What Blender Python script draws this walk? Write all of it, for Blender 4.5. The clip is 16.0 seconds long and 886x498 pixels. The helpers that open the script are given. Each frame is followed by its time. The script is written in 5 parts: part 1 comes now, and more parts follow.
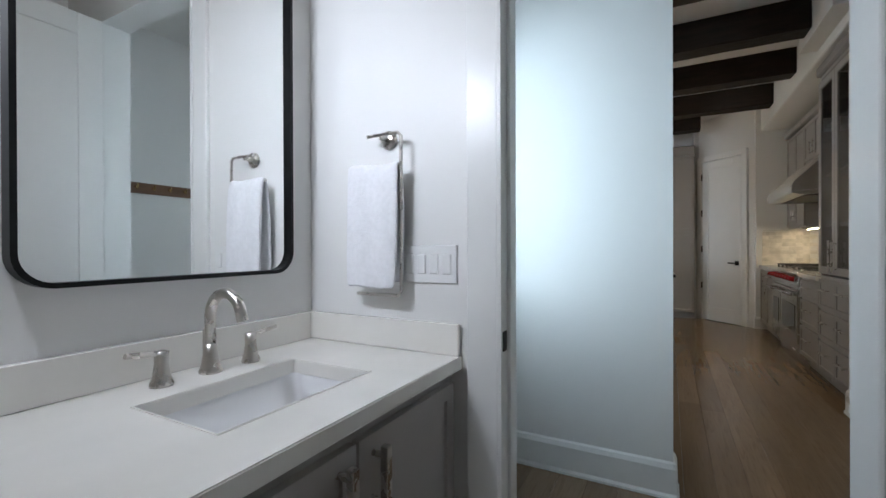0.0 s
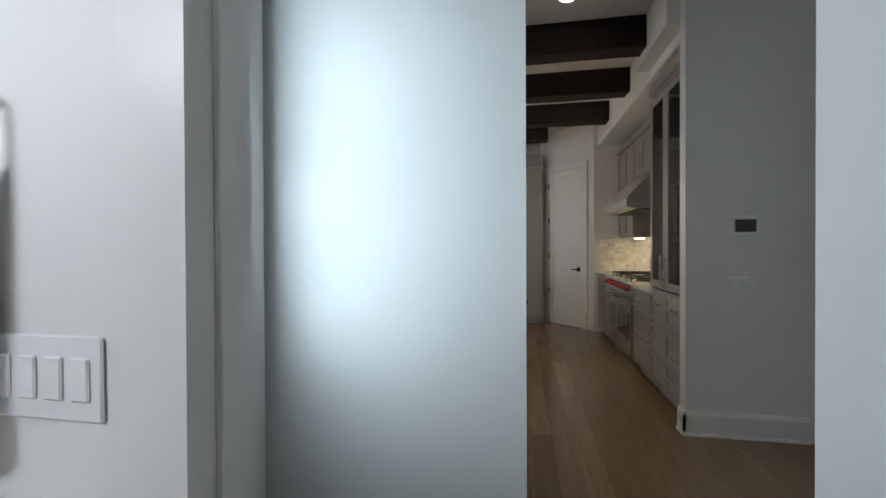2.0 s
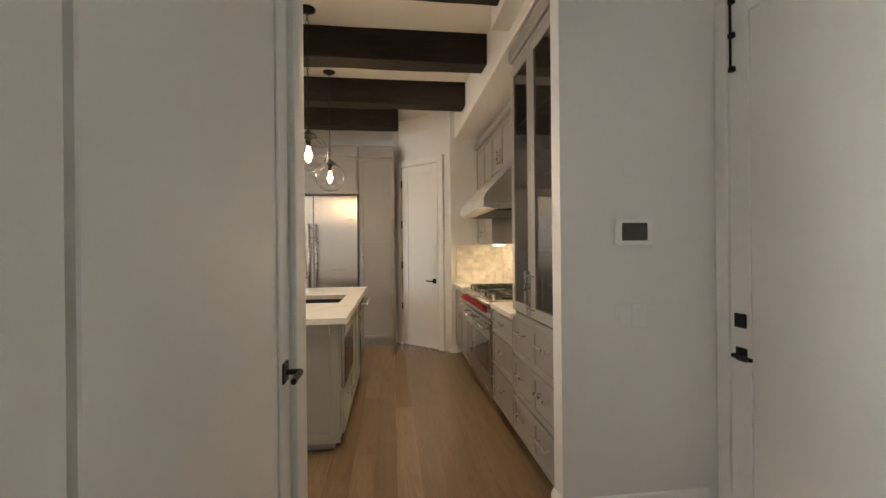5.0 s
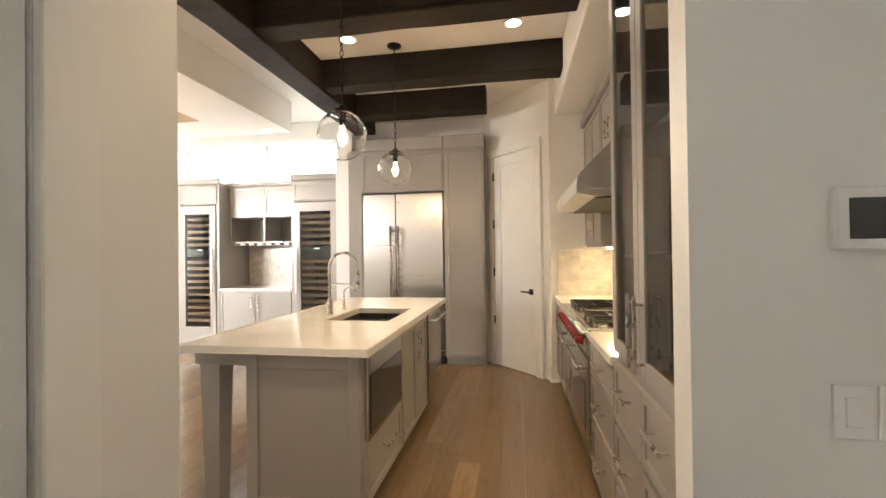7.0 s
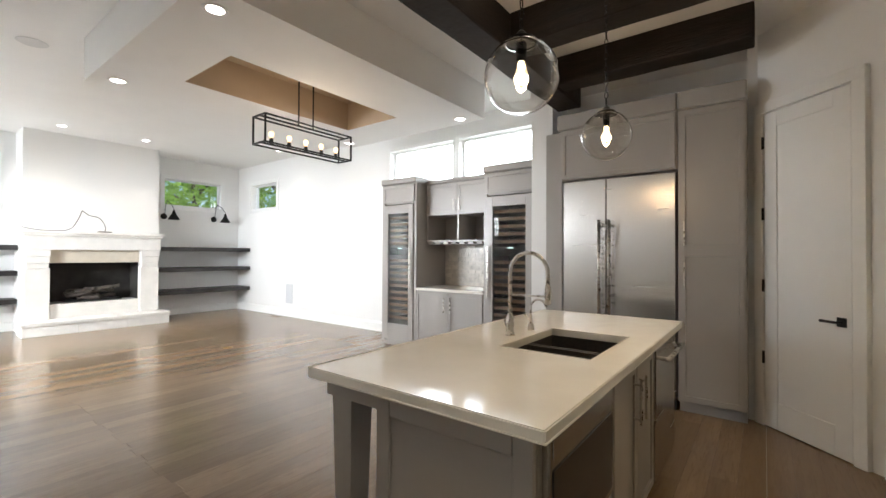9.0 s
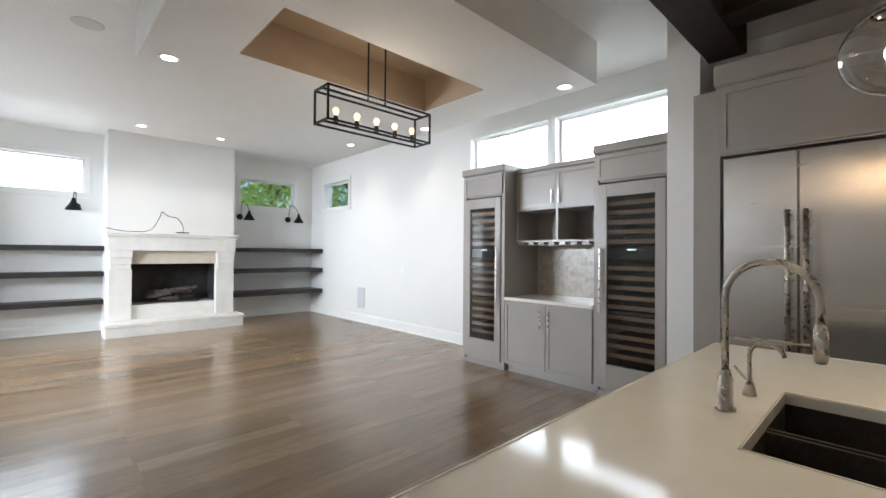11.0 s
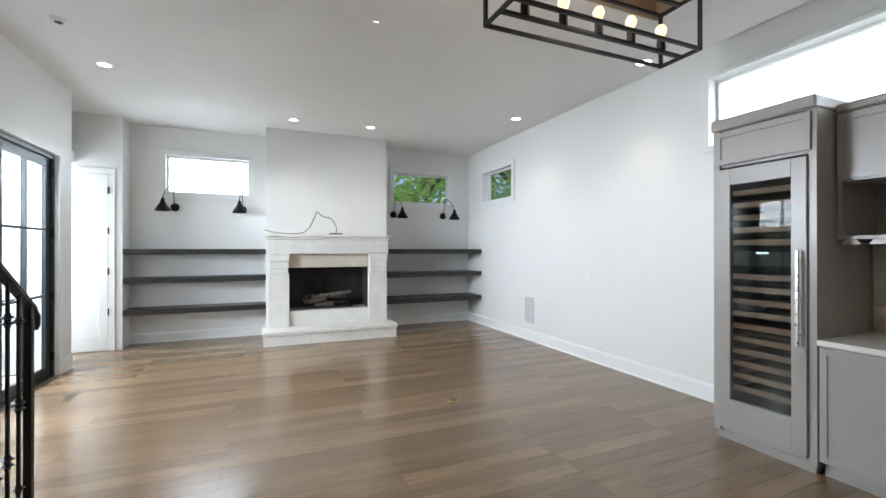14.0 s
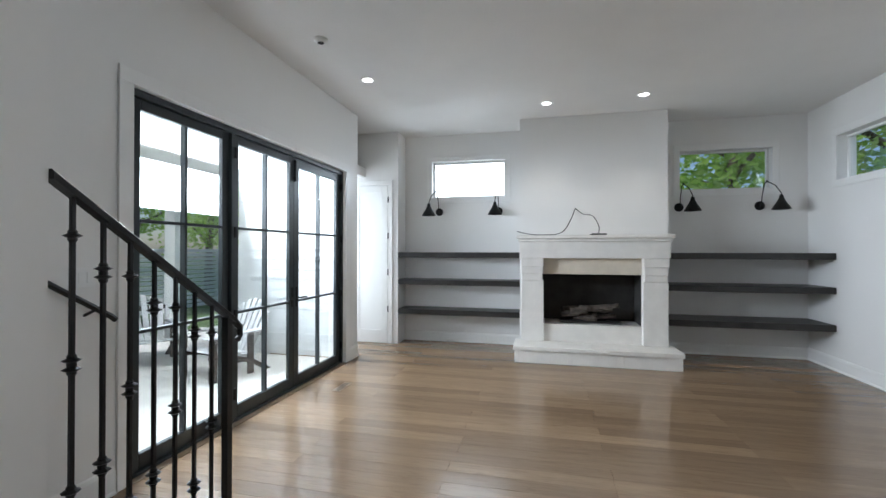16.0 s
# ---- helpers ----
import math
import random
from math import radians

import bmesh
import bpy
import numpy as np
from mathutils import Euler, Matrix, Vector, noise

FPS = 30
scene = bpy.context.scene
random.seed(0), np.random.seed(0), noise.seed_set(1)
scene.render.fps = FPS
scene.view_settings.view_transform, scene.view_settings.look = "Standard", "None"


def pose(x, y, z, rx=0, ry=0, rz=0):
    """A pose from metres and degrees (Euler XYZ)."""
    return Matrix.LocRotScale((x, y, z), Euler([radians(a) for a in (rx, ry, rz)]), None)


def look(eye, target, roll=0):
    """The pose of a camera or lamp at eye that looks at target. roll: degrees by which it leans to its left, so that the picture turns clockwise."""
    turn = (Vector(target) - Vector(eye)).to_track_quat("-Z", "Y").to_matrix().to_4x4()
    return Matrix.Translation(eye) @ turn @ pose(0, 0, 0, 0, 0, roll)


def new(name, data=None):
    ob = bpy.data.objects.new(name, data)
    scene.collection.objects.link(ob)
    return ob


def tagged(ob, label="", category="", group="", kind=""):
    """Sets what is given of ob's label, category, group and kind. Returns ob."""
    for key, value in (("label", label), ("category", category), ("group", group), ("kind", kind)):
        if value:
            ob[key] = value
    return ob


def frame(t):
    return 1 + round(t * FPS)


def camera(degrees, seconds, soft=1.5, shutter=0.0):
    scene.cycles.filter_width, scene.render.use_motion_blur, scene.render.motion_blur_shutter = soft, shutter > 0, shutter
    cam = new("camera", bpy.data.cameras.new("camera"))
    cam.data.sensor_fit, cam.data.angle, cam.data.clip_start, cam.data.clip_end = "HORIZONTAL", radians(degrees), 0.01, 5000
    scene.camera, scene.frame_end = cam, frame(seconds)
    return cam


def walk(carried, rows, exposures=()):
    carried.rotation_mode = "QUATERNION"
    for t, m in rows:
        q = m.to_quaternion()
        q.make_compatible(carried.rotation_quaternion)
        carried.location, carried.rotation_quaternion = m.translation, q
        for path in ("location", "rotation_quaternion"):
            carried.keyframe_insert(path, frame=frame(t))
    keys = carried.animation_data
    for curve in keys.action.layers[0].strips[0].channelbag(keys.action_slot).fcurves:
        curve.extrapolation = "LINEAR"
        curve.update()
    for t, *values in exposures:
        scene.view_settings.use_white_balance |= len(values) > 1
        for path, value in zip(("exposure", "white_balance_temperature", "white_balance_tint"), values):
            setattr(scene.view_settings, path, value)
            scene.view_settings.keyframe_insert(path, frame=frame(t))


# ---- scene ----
FOV_X = 92.51
cam = camera(FOV_X, 16.0)
ROWS = [
    (0.0, 0.029, -0.010, 1.182, -0.22, 0.19, 28.05),
    (0.5, 0.026, 0.102, 1.207, -0.44, 0.09, 24.34),
    (1.0, 0.015, 0.281, 1.246, -0.43, 0.16, 20.35),
    (1.5, 0.041, 0.476, 1.277, -0.40, 0.28, 15.57),
    (2.0, 0.026, 0.684, 1.318, -0.47, 0.24, 10.36),
    (2.5, 0.037, 0.892, 1.328, -0.35, 0.17, 4.37),
    (3.0, 0.065, 1.125, 1.332, -0.40, 0.21, -1.67),
    (3.5, 0.095, 1.317, 1.346, -0.22, 0.18, -6.80),
    (6.0, 0.564, 2.378, 1.382, 0.09, 0.97, -6.57),
    (6.5, 0.662, 2.600, 1.389, 0.29, 0.80, 1.58),
    (7.0, 0.766, 2.841, 1.382, 0.48, 0.69, 9.76),
    (7.5, 0.801, 3.090, 1.383, 0.63, 0.16, 17.81),
    (8.0, 0.739, 3.296, 1.371, 0.55, -0.21, 25.28),
    (8.5, 0.660, 3.498, 1.374, 0.72, -0.18, 32.02),
    (9.0, 0.513, 3.740, 1.382, 0.67, -0.28, 37.19),
    (9.5, 0.359, 3.925, 1.379, 0.80, -0.45, 42.04),
    (12.0, -0.846, 4.539, 1.434, 0.65, -0.37, 47.22),
    (12.5, -1.130, 4.634, 1.442, 0.61, -0.22, 48.46),
    (13.0, -1.386, 4.761, 1.449, 0.51, -0.02, 53.06),
    (13.5, -1.623, 4.909, 1.481, 0.35, 0.11, 59.89),
    (14.0, -1.913, 5.046, 1.486, 0.11, 0.02, 66.81),
    (14.5, -2.210, 5.158, 1.474, 0.52, 0.06, 74.34),
    (15.0, -2.521, 5.267, 1.484, 0.42, 0.03, 83.17),
    (15.5, -2.768, 5.353, 1.504, 0.40, 0.07, 92.96),
    (16.0, -3.007, 5.435, 1.513, 0.34, -0.09, 103.08),
]

# seconds, stops, kelvin, tint
EXPOSURES = [(0.0, -0.1, 5700, 8), (1.5, -0.15, 5700, 7), (2.5, -0.25, 6100, 9), (3.7, -0.35, 6300, 11), (5.8, 1.2, 7400, 14), (7.0, 1.15, 7300, 14), (8.0, 0.6, 6800, 12), (9.0, 0.25, 6300, 11), (12.0, -0.25, 6000, 9), (14.0, -0.4, 5900, 9), (16.0, -0.85, 5800, 9)]
walk(cam, [(t, pose(x, y, z, 90 + pitch, roll, yaw)) for t, x, y, z, pitch, roll, yaw in ROWS], EXPOSURES)

# ---------------- light ----------------
world = bpy.data.worlds.new("sky")
scene.world = world
world.use_nodes = True
wn = world.node_tree
sky = wn.nodes.new("ShaderNodeTexSky")
sky.sky_type = "NISHITA"
sky.sun_disc = False
sky.sun_elevation, sky.sun_rotation = radians(55), radians(140)
wn.links.new(sky.outputs[0], wn.nodes["Background"].inputs[0])
wn.nodes["Background"].inputs[1].default_value = 0.15


def lamp(kind, name, m, energy, color=(1, 1, 1), **kw):
    data = bpy.data.lights.new(name, kind)
    data.energy, data.color = energy, color
    if kind == "SUN":
        data.angle = kw.get("angle", 0.01)
    if kind == "AREA":
        data.shape = "RECTANGLE"
        data.size, data.size_y = kw["size"]
        data.spread = radians(kw.get("spread", 180))
    if kind == "SPOT":
        data.spot_size, data.spot_blend = radians(kw.get("spot", 110)), 0.6
        data.shadow_soft_size = kw.get("soft", 0.05)
    if kind == "POINT":
        data.shadow_soft_size = kw.get("soft", 0.04)
    ob = new(name, data)
    ob.matrix_world = m
    return ob


lamp("SUN", "sun", pose(0, 0, 20, 35, 0, 40), 5.0, (1, 0.96, 0.9), angle=0.03)
DAY = (0.93, 0.97, 1.0)
WARM = (1.0, 0.80, 0.58)
# daylight standing in the openings' place, outside the panes
lamp("AREA", "daylight_french_doors", look((-6.8, 1.0, 2.30), (-6.8, 6.0, 3.3)), 700, DAY, size=(2.9, 0.6))
lamp("AREA", "daylight_bar_windows", look((-3.2, 10.3, 3.5), (-3.2, 6.0, 1.8)), 330, DAY, size=(5.5, 2.2))
lamp("AREA", "daylight_alcove_window", look((-10.75, 4.25, 3.0), (-7.0, 4.6, 1.6)), 80, DAY, size=(1.8, 1.2))
# fill for the passage, through an unseen opening added in its back wall
lamp("AREA", "passage_fill", look((-9.1, 1.2, 1.6), (-9.1, 4.0, 1.2)), 110, DAY, size=(0.7, 2.0))
lamp("AREA", "daylight_hall_door", look((-1.45, 1.58, 1.6), (-0.7, 2.3, 1.5)), 25, (0.84, 0.95, 1.0), size=(0.8, 1.5), spread=140)

# ---------------- materials ----------------


def mat(name, color, rough=0.5, metal=0.0, vary=0.04, scale=3.0, bump=0.0, bump_scale=200.0, stretch=(1, 1, 1), spec=0.5, per_object=0.0, **kw):
    m = bpy.data.materials.new(name)
    m.use_nodes = True
    nt = m.node_tree
    b = nt.nodes["Principled BSDF"]
    b.inputs["Roughness"].default_value = rough
    b.inputs["Metallic"].default_value = metal
    b.inputs["Specular IOR Level"].default_value = spec
    co = nt.nodes.new("ShaderNodeNewGeometry")
    mp = nt.nodes.new("ShaderNodeMapping")
    mp.inputs["Scale"].default_value = stretch
    nt.links.new(co.outputs["Position"], mp.inputs[0])
    n1 = nt.nodes.new("ShaderNodeTexNoise")
    n1.inputs["Scale"].default_value = scale
    n1.inputs["Detail"].default_value = 6
    nt.links.new(mp.outputs[0], n1.inputs["Vector"])
    ramp = nt.nodes.new("ShaderNodeMapRange")
    ramp.inputs[1].default_value, ramp.inputs[2].default_value = 0.3, 0.7
    ramp.inputs[3].default_value, ramp.inputs[4].default_value = 1 - vary, 1 + vary
    nt.links.new(n1.outputs[0], ramp.inputs[0])
    val = ramp.outputs[0]
    if per_object:
        oi = nt.nodes.new("ShaderNodeObjectInfo")
        r2 = nt.nodes.new("ShaderNodeMapRange")
        r2.inputs[3].default_value, r2.inputs[4].default_value = 1 - per_object, 1 + per_object
        nt.links.new(oi.outputs["Random"], r2.inputs[0])
        mu = nt.nodes.new("ShaderNodeMath")
        mu.operation = "MULTIPLY"
        nt.links.new(val, mu.inputs[0])
        nt.links.new(r2.outputs[0], mu.inputs[1])
        val = mu.outputs[0]
    mix = nt.nodes.new("ShaderNodeVectorMath")
    mix.operation = "SCALE"
    mix.inputs[0].default_value = color
    nt.links.new(val, mix.inputs["Scale"])
    nt.links.new(mix.outputs[0], b.inputs["Base Color"])
    rr = nt.nodes.new("ShaderNodeMapRange")
    rr.inputs[3].default_value, rr.inputs[4].default_value = max(0.02, rough - 0.06), min(1, rough + 0.06)
    nt.links.new(n1.outputs[0], rr.inputs[0])
    nt.links.new(rr.outputs[0], b.inputs["Roughness"])
    if bump:
        n2 = nt.nodes.new("ShaderNodeTexNoise")
        n2.inputs["Scale"].default_value = bump_scale
        n2.inputs["Detail"].default_value = 4
        nt.links.new(mp.outputs[0], n2.inputs["Vector"])
        bp = nt.nodes.new("ShaderNodeBump")
        bp.inputs["Strength"].default_value = bump
        bp.inputs["Distance"].default_value = kw.get("depth", 0.002)
        nt.links.new(n2.outputs[0], bp.inputs["Height"])
        nt.links.new(bp.outputs[0], b.inputs["Normal"])
    return m


def glow(name, color, strength):
    m = bpy.data.materials.new(name)
    m.use_nodes = True
    b = m.node_tree.nodes["Principled BSDF"]
    b.inputs["Base Color"].default_value = (*color, 1)
    b.inputs["Emission Color"].default_value = (*color, 1)
    b.inputs["Emission Strength"].default_value = strength
    return m


def glass(name, tint=(1, 1, 1), rough=0.0, ior=1.45):
    m = bpy.data.materials.new(name)
    m.use_nodes = True
    b = m.node_tree.nodes["Principled BSDF"]
    b.inputs["Base Color"].default_value = (*tint, 1)
    b.inputs["Roughness"].default_value = rough
    b.inputs["IOR"].default_value = ior
    b.inputs["Transmission Weight"].default_value = 1
    return m


def oak(name, color, dark, rough, per_object):
    m = mat(name, color, rough, vary=0.10, scale=2.0, stretch=(9, 0.7, 9), bump=0.05, bump_scale=25, per_object=per_object)
    nt = m.node_tree
    b = nt.nodes["Principled BSDF"]
    src = b.inputs["Base Color"].links[0].from_socket
    wv = nt.nodes.new("ShaderNodeTexNoise")
    wv.inputs["Scale"].default_value = 7
    wv.inputs["Detail"].default_value = 8
    wv.inputs["Distortion"].default_value = 1.2
    mp = [n for n in nt.nodes if n.type == "MAPPING"][0]
    nt.links.new(mp.outputs[0], wv.inputs["Vector"])
    r = nt.nodes.new("ShaderNodeMapRange")
    r.inputs[1].default_value, r.inputs[2].default_value = 0.5, 0.75
    r.inputs[4].default_value = 0.55
    nt.links.new(wv.outputs[0], r.inputs[0])
    mx = nt.nodes.new("ShaderNodeMix")
    mx.data_type = "RGBA"
    nt.links.new(r.outputs[0], mx.inputs["Factor"])
    nt.links.new(src, mx.inputs["A"])
    mx.inputs["B"].default_value = (*dark, 1)
    nt.links.new(mx.outputs["Result"], b.inputs["Base Color"])
    return m


WALL = mat("wall_paint", (0.78, 0.775, 0.755), 0.42, vary=0.015, scale=1.2, bump=0.06, bump_scale=160)
CEIL = mat("ceiling_paint", (0.80, 0.79, 0.77), 0.7, vary=0.015, bump=0.05, bump_scale=140)
TRIM = mat("trim_paint", (0.80, 0.80, 0.78), 0.3, vary=0.015)
GREIGE = mat("cabinet_paint", (0.34, 0.317, 0.292), 0.32, vary=0.03, scale=2)
QUARTZ = mat("white_quartz", (0.80, 0.78, 0.73), 0.09, vary=0.03, scale=7)
OAK = oak("oak_boards", (0.220, 0.150, 0.090), (0.12, 0.076, 0.042), 0.19, 0.20)
BEAM = mat("dark_stained_beam", (0.020, 0.014, 0.010), 0.65, spec=0.25, vary=0.35, scale=4, stretch=(1, 1, 6), bump=0.6, bump_scale=14, depth=0.012)
SHELF = mat("dark_stained_shelf", (0.022, 0.020, 0.019), 0.42, vary=0.3, scale=6, bump=0.3, bump_scale=30)
STEEL = mat("brushed_steel", (0.60, 0.58, 0.55), 0.25, 1.0, vary=0.02, scale=3, stretch=(0.6, 0.6, 12))
STEEL.node_tree.nodes["Principled BSDF"].inputs["Anisotropic"].default_value = 0.75
tg = STEEL.node_tree.nodes.new("ShaderNodeTangent")
tg.direction_type, tg.axis = "RADIAL", "Z"
STEEL.node_tree.links.new(tg.outputs[0], STEEL.node_tree.nodes["Principled BSDF"].inputs["Tangent"])
NICKEL = mat("brushed_nickel", (0.56, 0.53, 0.49), 0.28, 1.0, vary=0.04, scale=30)
CHROME = mat("chrome", (0.75, 0.75, 0.75), 0.12, 1.0)
BLACK = mat("black_metal", (0.012, 0.012, 0.012), 0.38, 0.6, vary=0.15, scale=20)
IRON = mat("wrought_iron", (0.010, 0.010, 0.010), 0.42, 0.3, vary=0.2, scale=30, bump=0.15, bump_scale=90)
DOORBLACK = mat("black_door_paint", (0.016, 0.022, 0.024), 0.35, vary=0.1, scale=8)
STONE = mat("cast_limestone", (0.76, 0.74, 0.70), 0.7, vary=0.06, scale=5, bump=0.2, bump_scale=60)
TILE = mat("marble_tile", (0.60, 0.56, 0.50), 0.22, vary=0.16, scale=14, per_object=0.12)
GROUT = mat("grout", (0.62, 0.60, 0.56), 0.9, vary=0.05, scale=40)
SOOT = mat("firebox_lining", (0.028, 0.026, 0.024), 0.85, vary=0.4, scale=5)
LOG = mat("ceramic_log", (0.075, 0.06, 0.05), 0.9, vary=0.5, scale=14, bump=0.8, bump_scale=30, depth=0.01)
TOWEL = mat("white_terry", (0.82, 0.82, 0.84), 0.95, vary=0.04, scale=60, bump=0.8, bump_scale=220, depth=0.004)
CERAMIC = mat("white_ceramic", (0.82, 0.82, 0.82), 0.08, vary=0.01)
PLASTIC = mat("white_plastic", (0.80, 0.80, 0.79), 0.35, vary=0.01)
SCREEN = mat("dark_screen", (0.05, 0.05, 0.05), 0.15, vary=0.05)
RED = mat("red_knob", (0.30, 0.012, 0.015), 0.25, vary=0.05)
CASTIRON = mat("cast_iron", (0.012, 0.012, 0.012), 0.55, vary=0.2, scale=20)
DARKGLASS = mat("dark_oven_glass", (0.02, 0.02, 0.02), 0.05, vary=0.05)
RACKWOOD = mat("beech_rack_front", (0.34, 0.235, 0.16), 0.5, vary=0.12, scale=4, stretch=(1, 8, 8))
INSIDE = mat("black_interior", (0.015, 0.015, 0.016), 0.5)
GRANITE = mat("dark_composite", (0.035, 0.030, 0.027), 0.45, vary=0.3, scale=80)
SIDING = mat("white_siding", (0.62, 0.63, 0.62), 0.6, vary=0.03)
CONCRETE = mat("porch_concrete", (0.46, 0.46, 0.45), 0.8, vary=0.08, scale=3, bump=0.2)
GRASS = mat("lawn", (0.07, 0.13, 0.03), 0.9, vary=0.35, scale=2)
LEAF = mat("foliage", (0.15, 0.24, 0.04), 0.6, vary=0.4, scale=1.3)
lt = LEAF.node_tree
tl = lt.nodes.new("ShaderNodeBsdfTranslucent")
tl.inputs[0].default_value = (0.48, 0.75, 0.12, 1)
ad = lt.nodes.new("ShaderNodeMixShader")
ad.inputs[0].default_value = 0.5
lt.links.new(lt.nodes["Principled BSDF"].outputs[0], ad.inputs[1])
lt.links.new(tl.outputs[0], ad.inputs[2])
lt.links.new(ad.outputs[0], lt.nodes["Material Output"].inputs[0])
BARK = mat("bark", (0.10, 0.075, 0.05), 0.9, vary=0.3, scale=6, bump=0.6, bump_scale=12, depth=0.02)
BRASS = mat("brass", (0.72, 0.50, 0.22), 0.25, 1.0)
VENTWOOD = mat("oak_vent", (0.20, 0.135, 0.08), 0.4, vary=0.1)
HOOKWOOD = mat("walnut_board", (0.16, 0.085, 0.045), 0.45, vary=0.2, scale=5, stretch=(1, 1, 9))
FABRIC = mat("weathered_slats", (0.45, 0.45, 0.45), 0.9, vary=0.1, scale=30)
WICKER = mat("dark_stained_frame", (0.06, 0.05, 0.045), 0.7, vary=0.3, scale=50)
PANE = glass("window_pane", (0.97, 0.99, 0.98))
CLEAR = glass("clear_globe", (0.96, 0.96, 0.95), ior=1.45)
SMOKE = glass("tinted_cabinet_glass", (0.80, 0.79, 0.77))
FILAMENT = glow("filament", (1.0, 0.50, 0.16), 22)
BULB = glow("frosted_bulb", (1.0, 0.66, 0.32), 2.2)
VANITY = glow("vanity_shade_glass", (1.0, 0.84, 0.68), 5)
DISC = glow("downlight_disc", (1.0, 0.93, 0.84), 14)
LED = glow("under_cabinet_led", (1.0, 0.78, 0.45), 90)
MIRROR = mat("mirror_silver", (0.90, 0.91, 0.90), 0.0, 1.0, vary=0.0)
rg = MIRROR.node_tree.nodes["Principled BSDF"].inputs["Roughness"]
MIRROR.node_tree.links.remove(rg.links[0])
rg.default_value = 0.01

# ---------------- mesh helpers ----------------


def obj(name, bm, material, parent=None, label="", smooth=False):
    me = bpy.data.meshes.new(name)
    bmesh.ops.recalc_face_normals(bm, faces=bm.faces[:])
    bm.to_mesh(me)
    bm.free()
    me.materials.append(material)
    if smooth:
        for p in me.polygons:
            p.use_smooth = True
    ob = new(name, me)
    if parent is not None:
        ob.parent = parent
    if label:
        ob["label"] = label
    return ob


def part(name, bm, material, parent, label="", smooth=False):
    return obj(name, bm, material, parent, label, smooth)


def thing(name, label, category, m=None, group="", kind=""):
    ob = new(name)
    ob.matrix_world = m if m is not None else Matrix()
    return tagged(ob, label, category, group, kind)


def box(x0, y0, z0, x1, y1, z1, bevel=0.0, bm=None, seg=1):
    own = bm is None
    b = bmesh.new()
    bmesh.ops.create_cube(b, size=1)
    bmesh.ops.scale(b, vec=(abs(x1 - x0), abs(y1 - y0), abs(z1 - z0)), verts=b.verts)
    bmesh.ops.translate(b, vec=((x0 + x1) / 2, (y0 + y1) / 2, (z0 + z1) / 2), verts=b.verts)
    if bevel:
        bmesh.ops.bevel(b, geom=b.edges[:], offset=bevel, segments=seg, affect="EDGES", profile=0.5)
    return b if own else merge(bm, b)


def merge(bm, other):
    me = bpy.data.meshes.new("tmp")
    other.to_mesh(me)
    other.free()
    bm.from_mesh(me)
    bpy.data.meshes.remove(me)
    return bm


def tube(points, r, seg=10, bm=None, closed=False):
    b = bmesh.new() if bm is None else bm
    pts = [Vector(p) for p in points]
    n = len(pts)
    rr = r if isinstance(r, (list, tuple)) else [r] * n
    rings = []
    for i, p in enumerate(pts):
        if closed:
            d = pts[(i + 1) % n] - pts[i - 1]
        else:
            d = pts[min(i + 1, n - 1)] - pts[max(i - 1, 0)]
        q = d.to_track_quat("Z", "Y")
        if i == 0:
            last = q
        rings.append([b.verts.new(p + q @ Vector((rr[i] * math.cos(a), rr[i] * math.sin(a), 0))) for a in (k * math.tau / seg for k in range(seg))])
    for i in range(n if closed else n - 1):
        a, c = rings[i], rings[(i + 1) % n]
        off = min(range(seg), key=lambda o: sum((a[k].co - c[(k + o) % seg].co).length for k in range(0, seg, 2)))
        for k in range(seg):
            b.faces.new((a[k], a[(k + 1) % seg], c[(k + 1 + off) % seg], c[(k + off) % seg]))
    if not closed:
        b.faces.new(rings[0][::-1])
        b.faces.new(rings[-1])
    return b


def lathe(profile, seg=24, at=(0, 0, 0), bm=None):
    b = bmesh.new() if bm is None else bm
    rings = []
    for r, z in profile:
        rings.append([b.verts.new((at[0] + r * math.cos(k * math.tau / seg), at[1] + r * math.sin(k * math.tau / seg), at[2] + z)) for k in range(seg)])
    for a, c in zip(rings, rings[1:]):
        for k in range(seg):
            b.faces.new((a[k], a[(k + 1) % seg], c[(k + 1) % seg], c[k]))
    if profile[0][0] > 1e-4:
        b.faces.new(rings[0][::-1])
    if profile[-1][0] > 1e-4:
        b.faces.new(rings[-1])
    bmesh.ops.remove_doubles(b, verts=b.verts, dist=1e-5)
    return b


def arc(c, r, a0, a1, n, plane="xz"):
    out = []
    for i in range(n + 1):
        a = radians(a0 + (a1 - a0) * i / n)
        u, w = r * math.cos(a), r * math.sin(a)
        out.append({"xz": (c[0] + u, c[1], c[2] + w), "yz": (c[0], c[1] + u, c[2] + w), "xy": (c[0] + u, c[1] + w, c[2])}[plane])
    return out


def prism(poly, z0, z1, bm=None):
    """An upright prism over the plan polygon."""
    b = bmesh.new() if bm is None else bm
    lo = [b.verts.new((x, y, z0)) for x, y in poly]
    hi = [b.verts.new((x, y, z1)) for x, y in poly]
    b.faces.new(lo[::-1])
    b.faces.new(hi)
    n = len(poly)
    for i in range(n):
        b.faces.new((lo[i], lo[(i + 1) % n], hi[(i + 1) % n], hi[i]))
    return b


